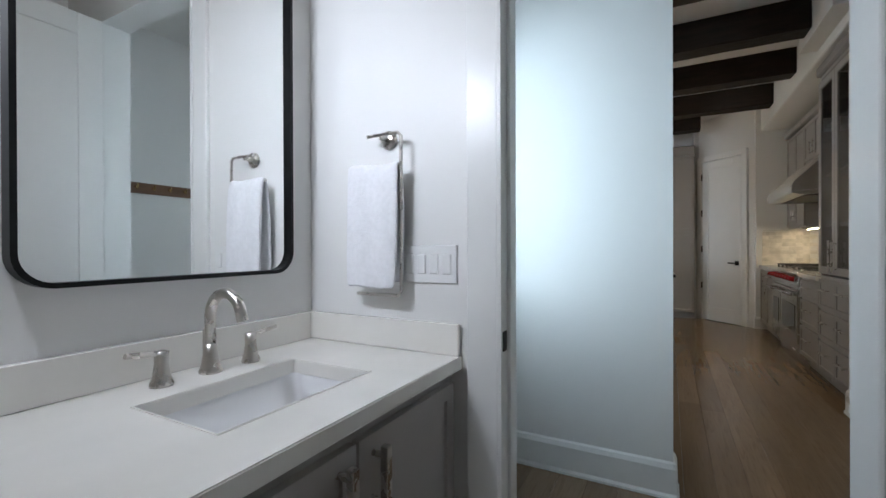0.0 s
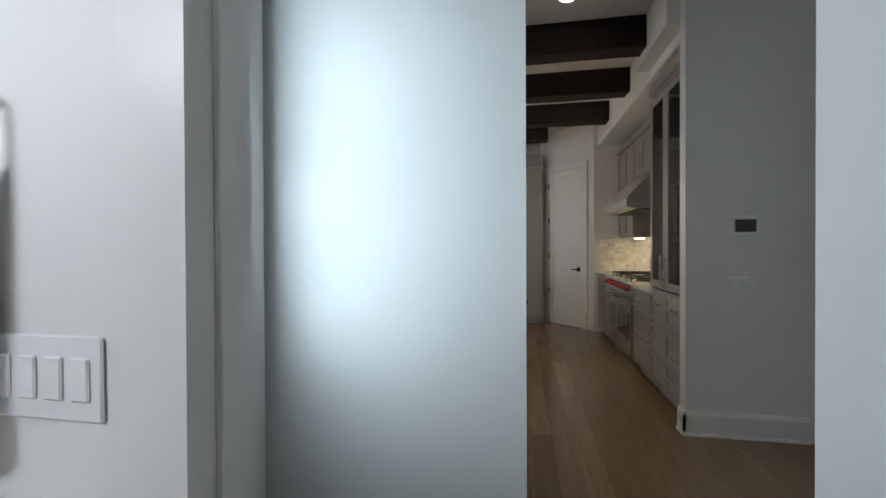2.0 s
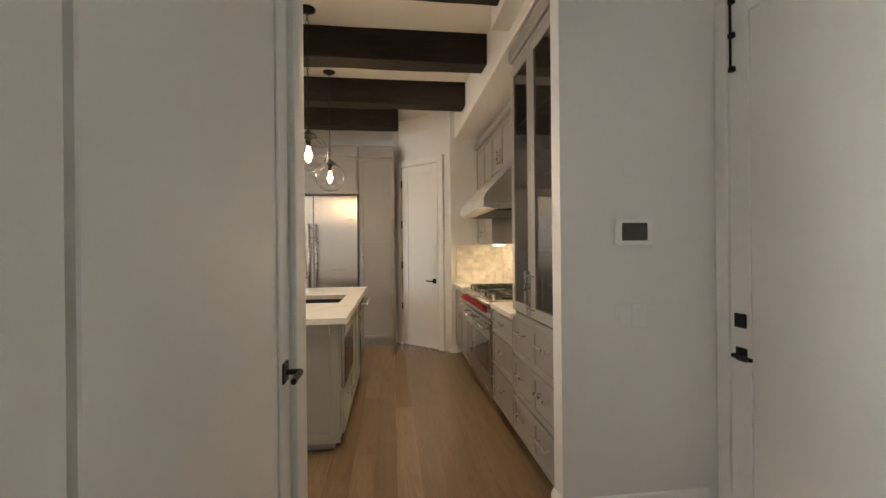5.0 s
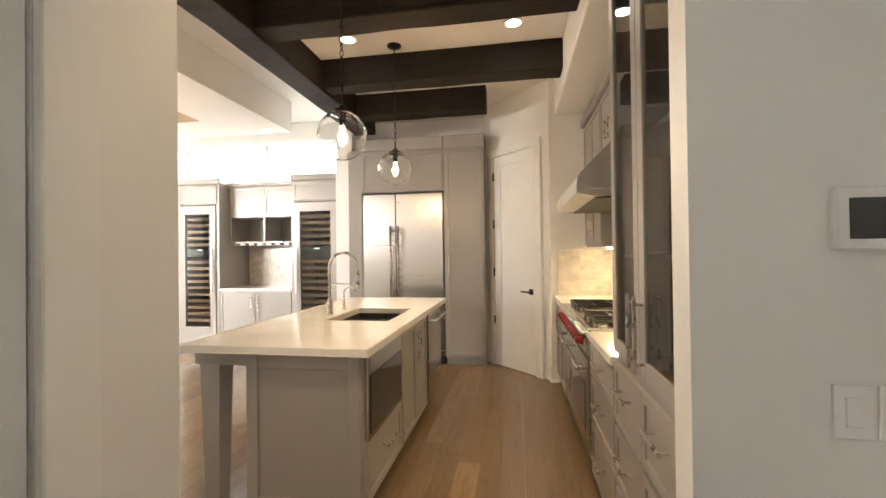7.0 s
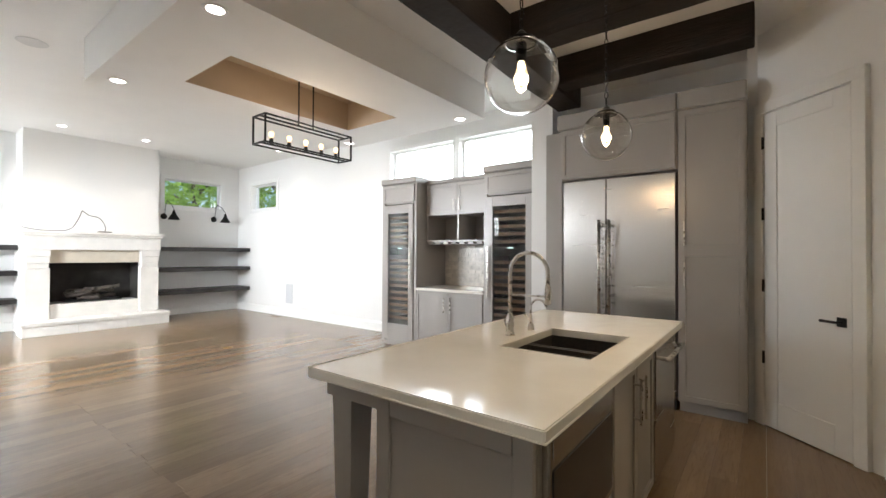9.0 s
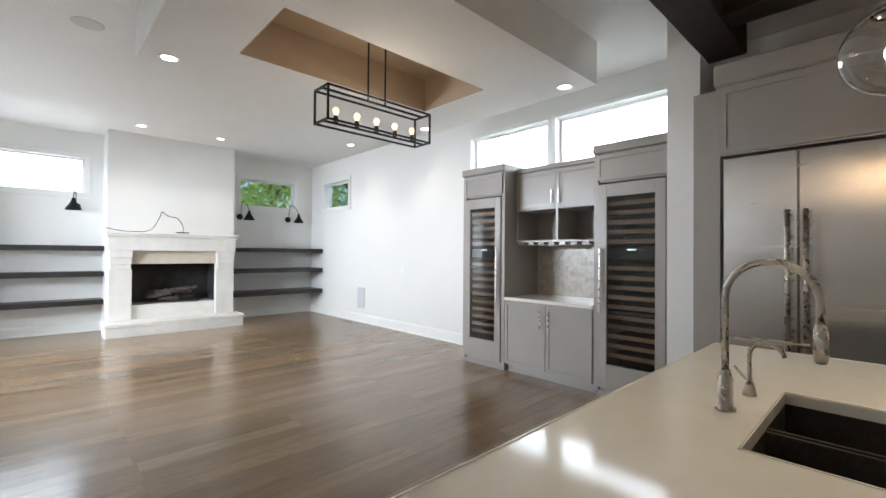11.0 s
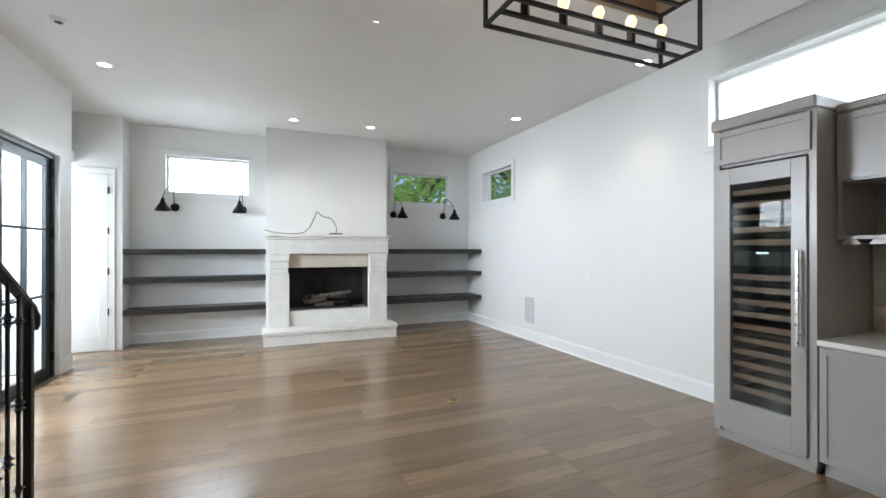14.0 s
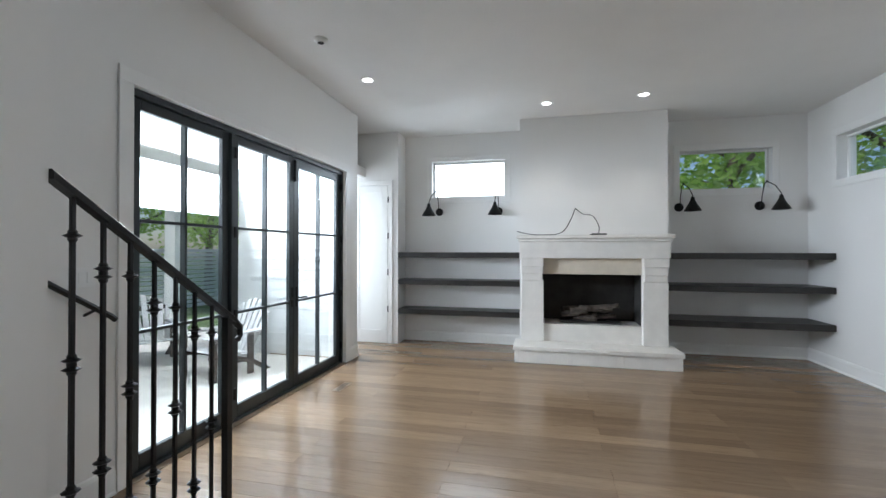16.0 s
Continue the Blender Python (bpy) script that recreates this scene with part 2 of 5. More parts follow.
def sheet(u, w, holes, plane, at, thick):
    """A slab in the plane ('x', 'y' or 'z') at its coordinate, thick along the axis, u and w its spans, with rectangular holes."""
    us = sorted({u[0], u[1], *[h[i] for h in holes for i in (0, 1)]})
    ws = sorted({w[0], w[1], *[h[i] for h in holes for i in (2, 3)]})
    b = bmesh.new()
    solid = {}
    for i in range(len(us) - 1):
        for j in range(len(ws) - 1):
            cu, cw = (us[i] + us[i + 1]) / 2, (ws[j] + ws[j + 1]) / 2
            solid[i, j] = not any(h[0] < cu < h[1] and h[2] < cw < h[3] for h in holes)

    def pt(a, c, d):
        v = {"x": (at + d, a, c), "y": (a, at + d, c), "z": (a, c, at + d)}[plane]
        return b.verts.new(v)

    for (i, j), s in solid.items():
        if not s:
            continue
        u0, u1, w0, w1 = us[i], us[i + 1], ws[j], ws[j + 1]
        for d in (0, thick):
            b.faces.new([pt(u0, w0, d), pt(u1, w0, d), pt(u1, w1, d), pt(u0, w1, d)])
        for (di, dj), (p, q) in {(-1, 0): ((u0, w0), (u0, w1)), (1, 0): ((u1, w0), (u1, w1)), (0, -1): ((u0, w0), (u1, w0)), (0, 1): ((u0, w1), (u1, w1))}.items():
            if not solid.get((i + di, j + dj), False):
                b.faces.new([pt(*p, 0), pt(*q, 0), pt(*q, thick), pt(*p, thick)])
    bmesh.ops.remove_doubles(b, verts=b.verts, dist=1e-5)
    return b


def structure(name, bm, material, label, category="wall"):
    return tagged(obj(name, bm, material), label, category, kind="structure")

# ---------------- large structure ----------------
CL, CK = 3.48, 3.23  # ceilings: living room, kitchen
XW, YN = -10.0, 9.10
floor = structure("floor", box(-10.2, -1.2, -0.2, 2.2, 9.3, -0.012), GROUT, "oak board floor with a satin finish", "floor")
structure("wall_north", sheet((-10.2, -1.36), (0, CL), [(-9.375, -8.29, 2.43, 2.99), (-4.71, -3.36, 2.45, 3.16), (-3.24, -1.88, 2.45, 3.16)], "y", YN, 0.2), WALL, "white painted wall with high windows")
structure("wall_west", sheet((2.6, YN), (0, CL), [(3.62, 4.86, 2.42, 3.03), (7.45, 8.66, 2.43, 3.02)], "x", XW - 0.2, 0.2), WALL, "white painted wall with two high windows")
structure("chimney_breast", sheet((5.12, 7.13), (0, CL), [(5.45, 6.79, 0.47, 1.19)], "x", XW, 0.61), WALL, "white painted chimney breast", "wall")
structure("wall_passage_end", box(XW, 1.6, 0, -9.62, 3.14, CL), WALL, "white painted wall with a closet door")
structure("wall_french_doors", sheet((-8.72, -1.0), (0, CL), [(-8.33, -5.24, 0, 2.60)], "y", 2.58, 0.25), WALL, "white painted wall round black glazed doors")
structure("wall_passage_side", box(-8.72, 1.6, 0, -8.60, 2.58, CL), WALL, "white painted passage wall")
# the hole is added, out of view, so the passage lamp shines in
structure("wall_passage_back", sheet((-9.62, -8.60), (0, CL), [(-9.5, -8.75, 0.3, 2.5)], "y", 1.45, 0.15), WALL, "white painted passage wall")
structure("wall_stair_low", box(-1.5, 3.58, 0, -0.16, 3.695, CL), WALL, "white painted wall beside the closet")
structure("wall_stair", box(-4.02, 3.76, 0, -1.5, 3.93, CL), WALL, "white painted wall beside the stairs")
structure("closet_wall_end", box(-0.16, 3.58, 0, 0.005, 3.695, CK), WALL, "white painted wall end")
structure("closet_wall_side", sheet((2.37, 3.58), (0, CK), [(2.50, 3.39, 0, 2.55)], "x", -0.105, 0.12), WALL, "white painted wall with a closet door")
structure("wall_hall", box(-1.0, 2.25, 0, 0.046, 2.37, CK), WALL, "white satin painted hall wall")
structure("wall_hall_end", sheet((1.29, 2.58), (0, CK), [(1.36, 2.13, 0, 2.45)], "x", -1.15, 0.15), WALL, "white painted hall end wall with an outside door")
structure("wall_bath_end", sheet((-1.34, 2.1), (0, CK), [(-0.42, 0.415, 0, 2.44)], "y", 1.195, 0.095), WALL, "white painted wall with a doorway")
structure("wall_bath_mirror", box(-1.34, -1.2, 0, -1.19, 1.195, CK), WALL, "white painted bathroom wall")
structure("wall_bath_side", box(0.85, -1.2, 0, 0.97, 1.195, CK), WALL, "white painted bathroom wall")
structure("wall_bath_back", box(-1.19, -1.2, 0, 0.85, -1.05, CK), WALL, "white painted bathroom wall")
structure("wall_garage", sheet((1.29, 3.99), (0, CK), [(2.895, 3.79, 0, 2.555)], "x", 1.97, 0.15), WALL, "white painted wall with a tall door")
structure("wall_kitchen_end", box(1.148, 3.87, 0, 1.97, 3.975, CK), WALL, "white painted wall end with a control panel")
structure("wall_kitchen_east", box(1.84, 3.975, 0, 1.97, 7.6, CK), WALL, "white painted kitchen wall")
structure("soffit_kitchen", box(1.19, 3.975, 2.82, 1.84, 7.47, CK, 0.01), WALL, "white painted soffit above the cabinets")
structure("soffit_step", box(1.06, 3.975, 2.90, 1.188, 4.85, CK), WALL, "white painted soffit step")
structure("wall_pantry", prism([(1.13, 7.47), (1.84, 7.47), (1.84, 8.75), (0.40, 8.75), (0.40, 8.17), (0.47, 8.17), (1.12, 7.52)], 0, CK), WALL, "white painted angled pantry wall")
structure("wall_fridge", box(-1.36, 8.66, 0, 0.40, 8.80, CK), WALL, "white painted wall behind the refrigerator")
structure("column", box(-1.61, 8.21, 0, -1.36, 9.10, CL), WALL, "white painted wall end column")
# ceilings: living room, dropped frame with a recess over the lamp, kitchen
structure("ceiling_living", sheet((-10.0, -1.36), (1.6, YN), [(-4.02, -3.1, 5.5, 7.55)], "z", CL, 0.2), CEIL, "white painted ceiling", "ceiling")
structure("ceiling_kitchen", box(-1.20, 1.2, CK, 1.97, 8.66, CK + 0.38), CEIL, "white painted kitchen ceiling", "ceiling")
structure("ceiling_bath", box(-1.19, -1.05, CK, 0.85, 1.195, CK + 0.2), CEIL, "white painted ceiling", "ceiling")
structure("ceiling_step", box(-1.36, 1.6, CL - 0.18, -1.20, 8.66, CL + 0.2), CEIL, "white painted ceiling step", "ceiling")
structure("ceiling_frame", sheet((-4.78, -2.25), (4.9, 8.22), [(-4.02, -3.1, 5.5, 7.55)], "z", 3.06, CL - 3.06 - 0.002), CEIL, "dropped white plaster ceiling frame", "ceiling")
# recess top and sides in tan, darker than the ceiling round them
TAN = mat("tan_recess_lining", (0.42, 0.32, 0.22), 0.7, vary=0.03)
bm = box(-4.02, 5.5, 3.42, -3.1, 7.55, 3.7)
for q in ((-4.019, 5.501, -4.009, 7.549), (-3.111, 5.501, -3.101, 7.549), (-4.008, 5.501, -3.112, 5.511), (-4.008, 7.539, -3.112, 7.549)):
    box(q[0], q[1], 3.063, q[2], q[3], 3.42, 0, bm)
structure("ceiling_recess", bm, TAN, "recessed tan ceiling tray", "ceiling")

# beams
def beam(x0, y0, z0, x1, y1, z1):
    b = box(x0, y0, z0, x1, y1, z1)
    along_x = abs(x1 - x0) > abs(y1 - y0)
    bmesh.ops.subdivide_edges(b, edges=[e for e in b.edges if abs((e.verts[0].co - e.verts[1].co)[0 if along_x else 1]) > 0.5], cuts=24, use_grid_fill=True)
    for v in b.verts:
        v.co += Vector([0.008 * noise.noise(v.co * 3 + Vector((k * 7, 0, 0))) for k in range(3)])
    bmesh.ops.bevel(b, geom=[e for e in b.edges if e.calc_face_angle(0) > 1], offset=0.008, segments=1, affect="EDGES")
    ob = obj("beam", b, BEAM)
    return tagged(ob, "rough dark-stained timber ceiling beam", "beam", group="kitchen ceiling beams")


for y in (3.62, 4.68, 5.76, 6.84, 7.75):
    beam(-1.04, y - 0.22, 2.97, 1.06 if y < 5 else 1.19 if y < 7.5 else 0.46, y, CK + 0.02)
beam(-1.30, 3.87, 2.95, -1.04, 8.21, CK + 0.065)


def skirting(name, a, b, out, h=0.17):
    """A baseboard from a to b in plan, out is the side that it stands out to."""
    (x0, y0), (x1, y1) = a, b
    d = Vector((x1 - x0, y1 - y0, 0))
    n = Vector((*out, 0)).normalized()
    bm = bmesh.new()
    prof = [(0, 0), (0.026, 0), (0.026, 0.012), (0.018, 0.025), (0.018, h - 0.03), (0.010, h - 0.008), (0, h)]
    ring = [[bm.verts.new(Vector((x, y, 0)) + n * p + Vector((0, 0, z))) for p, z in prof] for x, y in (a, b)]
    k = len(prof)
    for i in range(k - 1):
        bm.faces.new((ring[0][i], ring[0][i + 1], ring[1][i + 1], ring[1][i]))
    bm.faces.new(ring[0])
    bm.faces.new(ring[1][::-1])
    return tagged(obj("baseboard", bm, TRIM), "tall white painted baseboard", "baseboard", kind="structure")


skirting("b", (-1.0, 2.25), (0.058, 2.25), (0, -1))
skirting("b", (0.046, 2.235), (0.046, 2.37), (1, 0))
skirting("b", (0.010, 3.49), (0.005, 3.695), (1, 0))
skirting("b", (1.130, 3.87), (1.90, 3.87), (0, -1))
skirting("b", (1.148, 3.852), (1.148, 3.975), (-1, 0))
skirting("b", (XW, YN), (-4.20, YN), (0, -1))
skirting("b", (XW, 3.14), (XW, 5.12), (1, 0), 0.16)
skirting("b", (XW, 7.13), (XW, YN), (1, 0), 0.16)
skirting("b", (-8.72, 2.83), (-8.43, 2.83), (0, 1))
skirting("b", (-5.13, 2.83), (-4.7, 2.83), (0, 1))
skirting("b", (-1.628, 8.21), (-1.36, 8.21), (0, -1))
skirting("b", (-1.61, 8.19), (-1.61, 8.39), (-1, 0))
skirting("b", (-4.02, 3.93), (-1.5, 3.93), (0, 1))
skirting("b", (-1.5, 3.695), (0.0, 3.695), (0, 1))
skirting("b", (1.13, 7.455), (1.13, 7.52), (-1, 0))
skirting("b", (1.112, 7.47), (1.20, 7.47), (0, -1))
skirting("b", (1.97, 1.29), (1.97, 2.79), (-1, 0))


def casing(name, plane, at, u0, u1, top, out, w=0.10, t=0.02, u_only=None, bottom=None):
    """Trim round an opening, on a wall plane, standing out by t."""
    bm = bmesh.new()
    z0 = 0 if bottom is None else bottom
    segs = [(u0 - w, u0, z0, top), (u1, u1 + w, z0, top), (u0 - w, u1 + w, top, top + w)]
    if bottom is not None:
        segs.append((u0 - w, u1 + w, z0 - w, z0))
    for a, b, c, d in segs:
        lo, hi = sorted((at, at + out * t))
        if plane == "y":
            box(a, lo, c, b, hi, d, 0.003, bm)
        else:
            box(lo, a, c, hi, b, d, 0.003, bm)
    return tagged(obj("trim", bm, TRIM), "white painted casing", "trim", kind="structure")


casing("t", "y", 1.195, -0.42, 0.415, 2.44, -1)
casing("t", "y", 1.29, -0.42, 0.415, 2.44, 1)
casing("t", "x", 1.97, 2.895, 3.79, 2.555, -1, 0.075)
casing("t", "x", 0.015, 2.50, 3.39, 2.555, 1, 0.095)
casing("t", "y", 2.83, -8.33, -5.24, 2.60, 1, 0.10)
casing("t", "x", XW, 3.62, 4.86, 3.03, 1, 0.085, 0.02, None, 2.42)
casing("t", "x", XW, 7.45, 8.66, 3.02, 1, 0.085, 0.02, None, 2.43)
casing("t", "y", YN, -9.375, -8.29, 2.99, -1, 0.09, 0.02, None, 2.43)
casing("t", "y", YN, -3.24, -1.88, 3.16, -1, 0.058, 0.02, None, 2.5)
casing("t", "y", YN, -4.71, -3.36, 3.16, -1, 0.058, 0.02, None, 2.5)
casing("t", "x", -1.0, 1.36, 2.13, 2.45, 1, 0.09)
# door stop and jamb of the bathroom doorway
bm = box(-0.42, 1.172, 0, -0.408, 1.313, 2.44)
box(-0.408, 1.225, 0, -0.396, 1.265, 2.43, 0.002, bm)
box(0.403, 1.172, 0, 0.415, 1.313, 2.44, 0, bm)
box(-0.408, 1.172, 2.428, 0.403, 1.313, 2.44, 0, bm)
tagged(obj("trim", bm, TRIM), "white painted door jamb with a stop", "trim", kind="structure")
sp = thing("strike_plate", "black metal strike plate on the door jamb", "strike plate", pose(-0.408, 1.20, 0.90))
part("plate", box(0, -0.016, -0.03, 0.003, 0.016, 0.03, 0.001), BLACK, sp)
part("latch_hole", box(0.003, -0.008, -0.013, 0.004, 0.008, 0.013), INSIDE, sp)


def window(name, plane, at, u0, u1, z0, z1, label):
    m = pose((u0 + u1) / 2, at, z0, 0, 0, 0) if plane == "y" else pose(at, (u0 + u1) / 2, z0, 0, 0, 90)
    th = tagged(new(name), label, "window", kind="structure")
    th.matrix_world = m
    w, h = (u1 - u0) / 2, z1 - z0
    bm = bmesh.new()
    e = 0.03
    for a in ((-w, 0, -w + e, h), (w - e, 0, w, h), (-w + e, 0, w - e, e), (-w + e, h - e, w - e, h)):
        box(a[0], -0.025, a[1], a[2], 0.025, a[3], 0.004, bm)
    part("window_frame", bm, TRIM, th)
    g = part("pane", box(-w + e, -0.003, e, w - e, 0.003, h - e), PANE, th)
    g.visible_shadow = False
    return th


window("window_1", "x", XW - 0.12, 3.62, 4.86, 2.42, 3.03, "high white-framed window onto bright sky")
window("window_2", "x", XW - 0.12, 7.45, 8.66, 2.43, 3.02, "high white-framed window onto green leaves")
window("window_3", "y", YN + 0.12, -9.375, -8.29, 2.43, 2.99, "high white-framed window onto trees")
window("window_4", "y", YN + 0.12, -4.71, -3.36, 2.45, 3.16, "high white-framed window above the bar")
window("window_5", "y", YN + 0.12, -3.24, -1.88, 2.45, 3.16, "high white-framed window above the bar")

# ---------------- doors ----------------


def rot_bm(bm, m):
    bmesh.ops.transform(bm, matrix=m, verts=bm.verts)
    return bm


def lever(parent, x, z, side, length=0.11):
    """A lever handle on a square rose, on the face at y = 0 towards -y."""
    h = part("lever_handle", box(x - 0.032, -0.012, z - 0.032, x + 0.032, 0, z + 0.032, 0.003), BLACK, parent, "black lever on a square rose")
    bm = tube([(x, -0.01, z), (x, -0.055, z)], 0.009, 10)
    box(min(x, x + side * length), -0.064, z - 0.009, max(x, x + side * length), -0.048, z + 0.009, 0.004, bm)
    part("lever", bm, BLACK, h)


def panel_door(name, label, m, w, h, hinge, material=TRIM, t=0.04, levers=True, bolt=False, kind="structure", hinges=(0.22, 0.45, 0.68, 0.91), rail=0.115, lz=0.93):
    """A one-panel door: front at y = 0 facing -y, x from 0 to w. hinge: 'l' or 'r'."""
    th = tagged(new(name), label, "door", kind=kind)
    th.matrix_world = m
    bm = box(0.002, 0.004, 0.008, w - 0.002, t - 0.004, h)
    for a in ((0.002, 0.008, rail, h), (w - rail, 0.008, w - 0.002, h), (rail, 0.008, w - rail, 0.22), (rail, h - rail, w - rail, h)):
        box(a[0], -0.006, a[1], a[2], 0.0045, a[3], 0.003, bm)
        box(a[0], t - 0.0045, a[1], a[2], t + 0.006, a[3], 0.003, bm)
    part("leaf", bm, material, th)
    hx = -0.004 if hinge == "l" else w + 0.004
    for f in hinges:
        z = f * h
        bm = tube([(hx, -0.012, z - 0.05), (hx, -0.012, z + 0.05)], 0.008, 8)
        box(hx - 0.012, -0.006, z - 0.05, hx + 0.012, -0.002, z + 0.05, 0, bm)
        part("hinge", bm, BLACK, th)
    if levers:
        lx, sd = (w - 0.065, -1) if hinge == "l" else (0.065, 1)
        lever(th, lx, lz, sd)
        if bolt:
            part("deadbolt", box(lx - 0.032, -0.018, lz + 0.125, lx + 0.032, -0.006, lz + 0.19, 0.003), BLACK, th)
    return th


a = math.degrees(math.atan2(7.52 - 8.17, 1.12 - 0.47))
pm = pose(0.53, 8.11, 0, 0, 0, a) @ pose(0, 0.004, 0)
panel_door("door_1", "white one-panel pantry door with a black lever, closed", pm @ pose(0.0, -0.03, 0), 0.66, 2.53, "l")
bm = bmesh.new()
for q in ((-0.085, 0, -0.006, 2.545), (0.666, 0, 0.75, 2.545), (-0.085, 2.545, 0.75, 2.63)):
    box(q[0], -0.045, q[1], q[2], 0.0, q[3], 0.003, bm)
tr = tagged(obj("trim", bm, TRIM), "white painted casing", "trim", kind="structure")
tr.matrix_world = pm
gd = panel_door("door_2", "tall white door with black bolts and lever, closed", pose(1.966, 3.787, 0, 0, 0, -90), 0.889, 2.55, "r", levers=True, bolt=True, hinges=(0.03, 0.36, 0.63, 0.93), lz=0.865)
for nm, x, z0, z1 in (("surface_bolt", 0.035, 2.20, 2.52), ("swing_latch", 0.80, 2.33, 2.46)):
    bm = tube([(x, -0.025, z0), (x, -0.025, z1)], 0.006, 8)
    for z in (z0, (z0 + z1) / 2, z1):
        box(x - 0.012, -0.03, z - 0.012, x + 0.012, -0.006, z + 0.012, 0.002, bm)
    if nm == "swing_latch":
        tube([(x, -0.03, z1), (x - 0.09, -0.04, z1 - 0.03)], 0.006, 8, bm)
    part(nm, bm, BLACK, gd)
panel_door("door_3", "white closet door with a black lever, closed", pose(0.005, 2.502, 0, 0, 0, 90), 0.886, 2.545, "l", lz=0.985)
panel_door("door_4", "white bathroom door standing open with black hinges", pose(0.376, 1.170, 0, 0, 0, -90), 0.76, 2.42, "l", t=0.036, hinges=())
panel_door("door_5", "white closet door, closed", pose(-9.618, 2.35, 0, 0, 0, 90) @ pose(0, -0.012, 0), 0.62, 2.60, "r", levers=False)
casing("t", "x", -9.62, 2.35, 2.97, 2.61, 1, 0.08)
hk = thing("coat_hook_rail", "walnut board with metal hooks on the wall", "hook rail", pose(1.968, 2.62, 1.74, 0, 0, -90))
part("board", box(0, -0.02, -0.05, 0.62, 0, 0.05, 0.004), HOOKWOOD, hk)
for i in range(4):
    part("hook", tube([(0.09 + 0.147 * i, -0.02, 0.01), (0.09 + 0.147 * i, -0.06, -0.01), (0.09 + 0.147 * i, -0.07, 0.03)], 0.008, 8), BRASS, hk)


def glazed_leaf(th, x0, x1, z0, z1, cols, rows, stile=0.075, bottom=0.11, deep=0.045, name="leaf"):
    bm = bmesh.new()
    for a in ((x0, z0, x0 + stile, z1), (x1 - stile, z0, x1, z1), (x0 + stile, z0, x1 - stile, z0 + bottom), (x0 + stile, z1 - stile, x1 - stile, z1)):
        box(a[0], 0, a[1], a[2], deep, a[3], 0.004, bm)
    lf = part(name, bm, DOORBLACK, th, "black painted glazed door leaf")
    gx0, gx1, gz0, gz1 = x0 + stile, x1 - stile, z0 + bottom, z1 - stile
    for i in range(1, cols):
        x = gx0 + (gx1 - gx0) * i / cols
        part("muntin", box(x - 0.011, -0.004, gz0, x + 0.011, deep + 0.004, gz1, 0.003), DOORBLACK, lf)
    for z in rows:
        part("muntin", box(gx0, -0.004, z - 0.011, gx1, deep + 0.004, z + 0.011, 0.003), DOORBLACK, lf)
    g = part("pane", box(gx0, deep / 2 - 0.003, gz0, gx1, deep / 2 + 0.003, gz1), PANE, lf)
    g.visible_shadow = False
    return lf


fd = tagged(new("door_6"), "black steel-look glazed double doors with side panel, closed", "door", kind="structure")
fd.matrix_world = pose(-5.24, 2.77, 0, 0, 0, 180)
bm = box(0.0, -0.03, 0, 0.04, 0.08, 2.60, 0.003)
box(3.05, -0.03, 0, 3.09, 0.08, 2.60, 0.003, bm)
box(0.04, -0.03, 2.55, 3.05, 0.08, 2.60, 0.003, bm)
box(0.04, -0.03, 0, 3.05, 0.08, 0.02, 0.003, bm)
box(0.955, -0.03, 0.02, 1.00, 0.08, 2.55, 0.003, bm)
part("frame", bm, DOORBLACK, fd)
ROWZ = (0.96, 1.72)
glazed_leaf(fd, 0.04, 0.953, 0.02, 2.55, 2, ROWZ, 0.075)
l2 = glazed_leaf(fd, 1.002, 1.95, 0.02, 2.55, 2, ROWZ, 0.075)
l3 = glazed_leaf(fd, 1.956, 3.048, 0.02, 2.55, 2, ROWZ, 0.10)
for q, x, s in ((l2, 1.92, -1), (l3, 2.01, 1)):
    bm = box(x - 0.02, -0.012, 0.90, x + 0.02, 0, 1.12, 0.003)
    tube([(x, -0.01, 1.0), (x, -0.055, 1.0)], 0.008, 8, bm)
    box(min(x, x + s * 0.13), -0.062, 0.992, max(x, x + s * 0.13), -0.048, 1.008, 0.004, bm)
    part("lever_handle", bm, BLACK, q)
part("surface_bolt", box(1.945, -0.03, 2.28, 1.975, -0.002, 2.52, 0.004), BLACK, l2)
for z in (0.25, 0.95, 1.68, 2.38):
    part("hinge", box(3.035, -0.04, z - 0.05, 3.065, -0.004, z + 0.05, 0.004), BLACK, fd)
    part("hinge", box(0.985, -0.04, z - 0.05, 1.015, -0.004, z + 0.05, 0.004), BLACK, fd)
structure("threshold", box(-8.33, 2.58, -0.011, -5.24, 2.86, 0.004, 0.002), VENTWOOD, "oak threshold board", "threshold")

ed = tagged(new("door_7"), "black outside door with a tall divided glass light", "door", kind="structure")
ed.matrix_world = pose(-1.02, 1.262, 0, 0, 0, 90)
bm = bmesh.new()
for q in ((0.1, 0.01, 0.23, 2.44), (0.755, 0.01, 0.866, 2.44), (0.13, 0.01, 0.755, 0.95), (0.13, 2.31, 0.755, 2.44)):
    box(q[0], 0, q[1], q[2], 0.045, q[3], 0.004, bm)
lf = part("leaf", bm, DOORBLACK, ed)
for z in (1.41, 1.87):
    part("muntin", box(0.13, -0.003, z - 0.012, 0.755, 0.048, z + 0.012, 0.003), DOORBLACK, lf)
g = part("pane", box(0.13, 0.02, 0.95, 0.755, 0.026, 2.31), PANE, lf)
g.visible_shadow = False
lever(lf, 0.81, 0.98, -1)
part("deadbolt", box(0.78, -0.03, 1.04, 0.84, 0, 1.12, 0.004), BLACK, lf)

# ---------------- cabinets ----------------


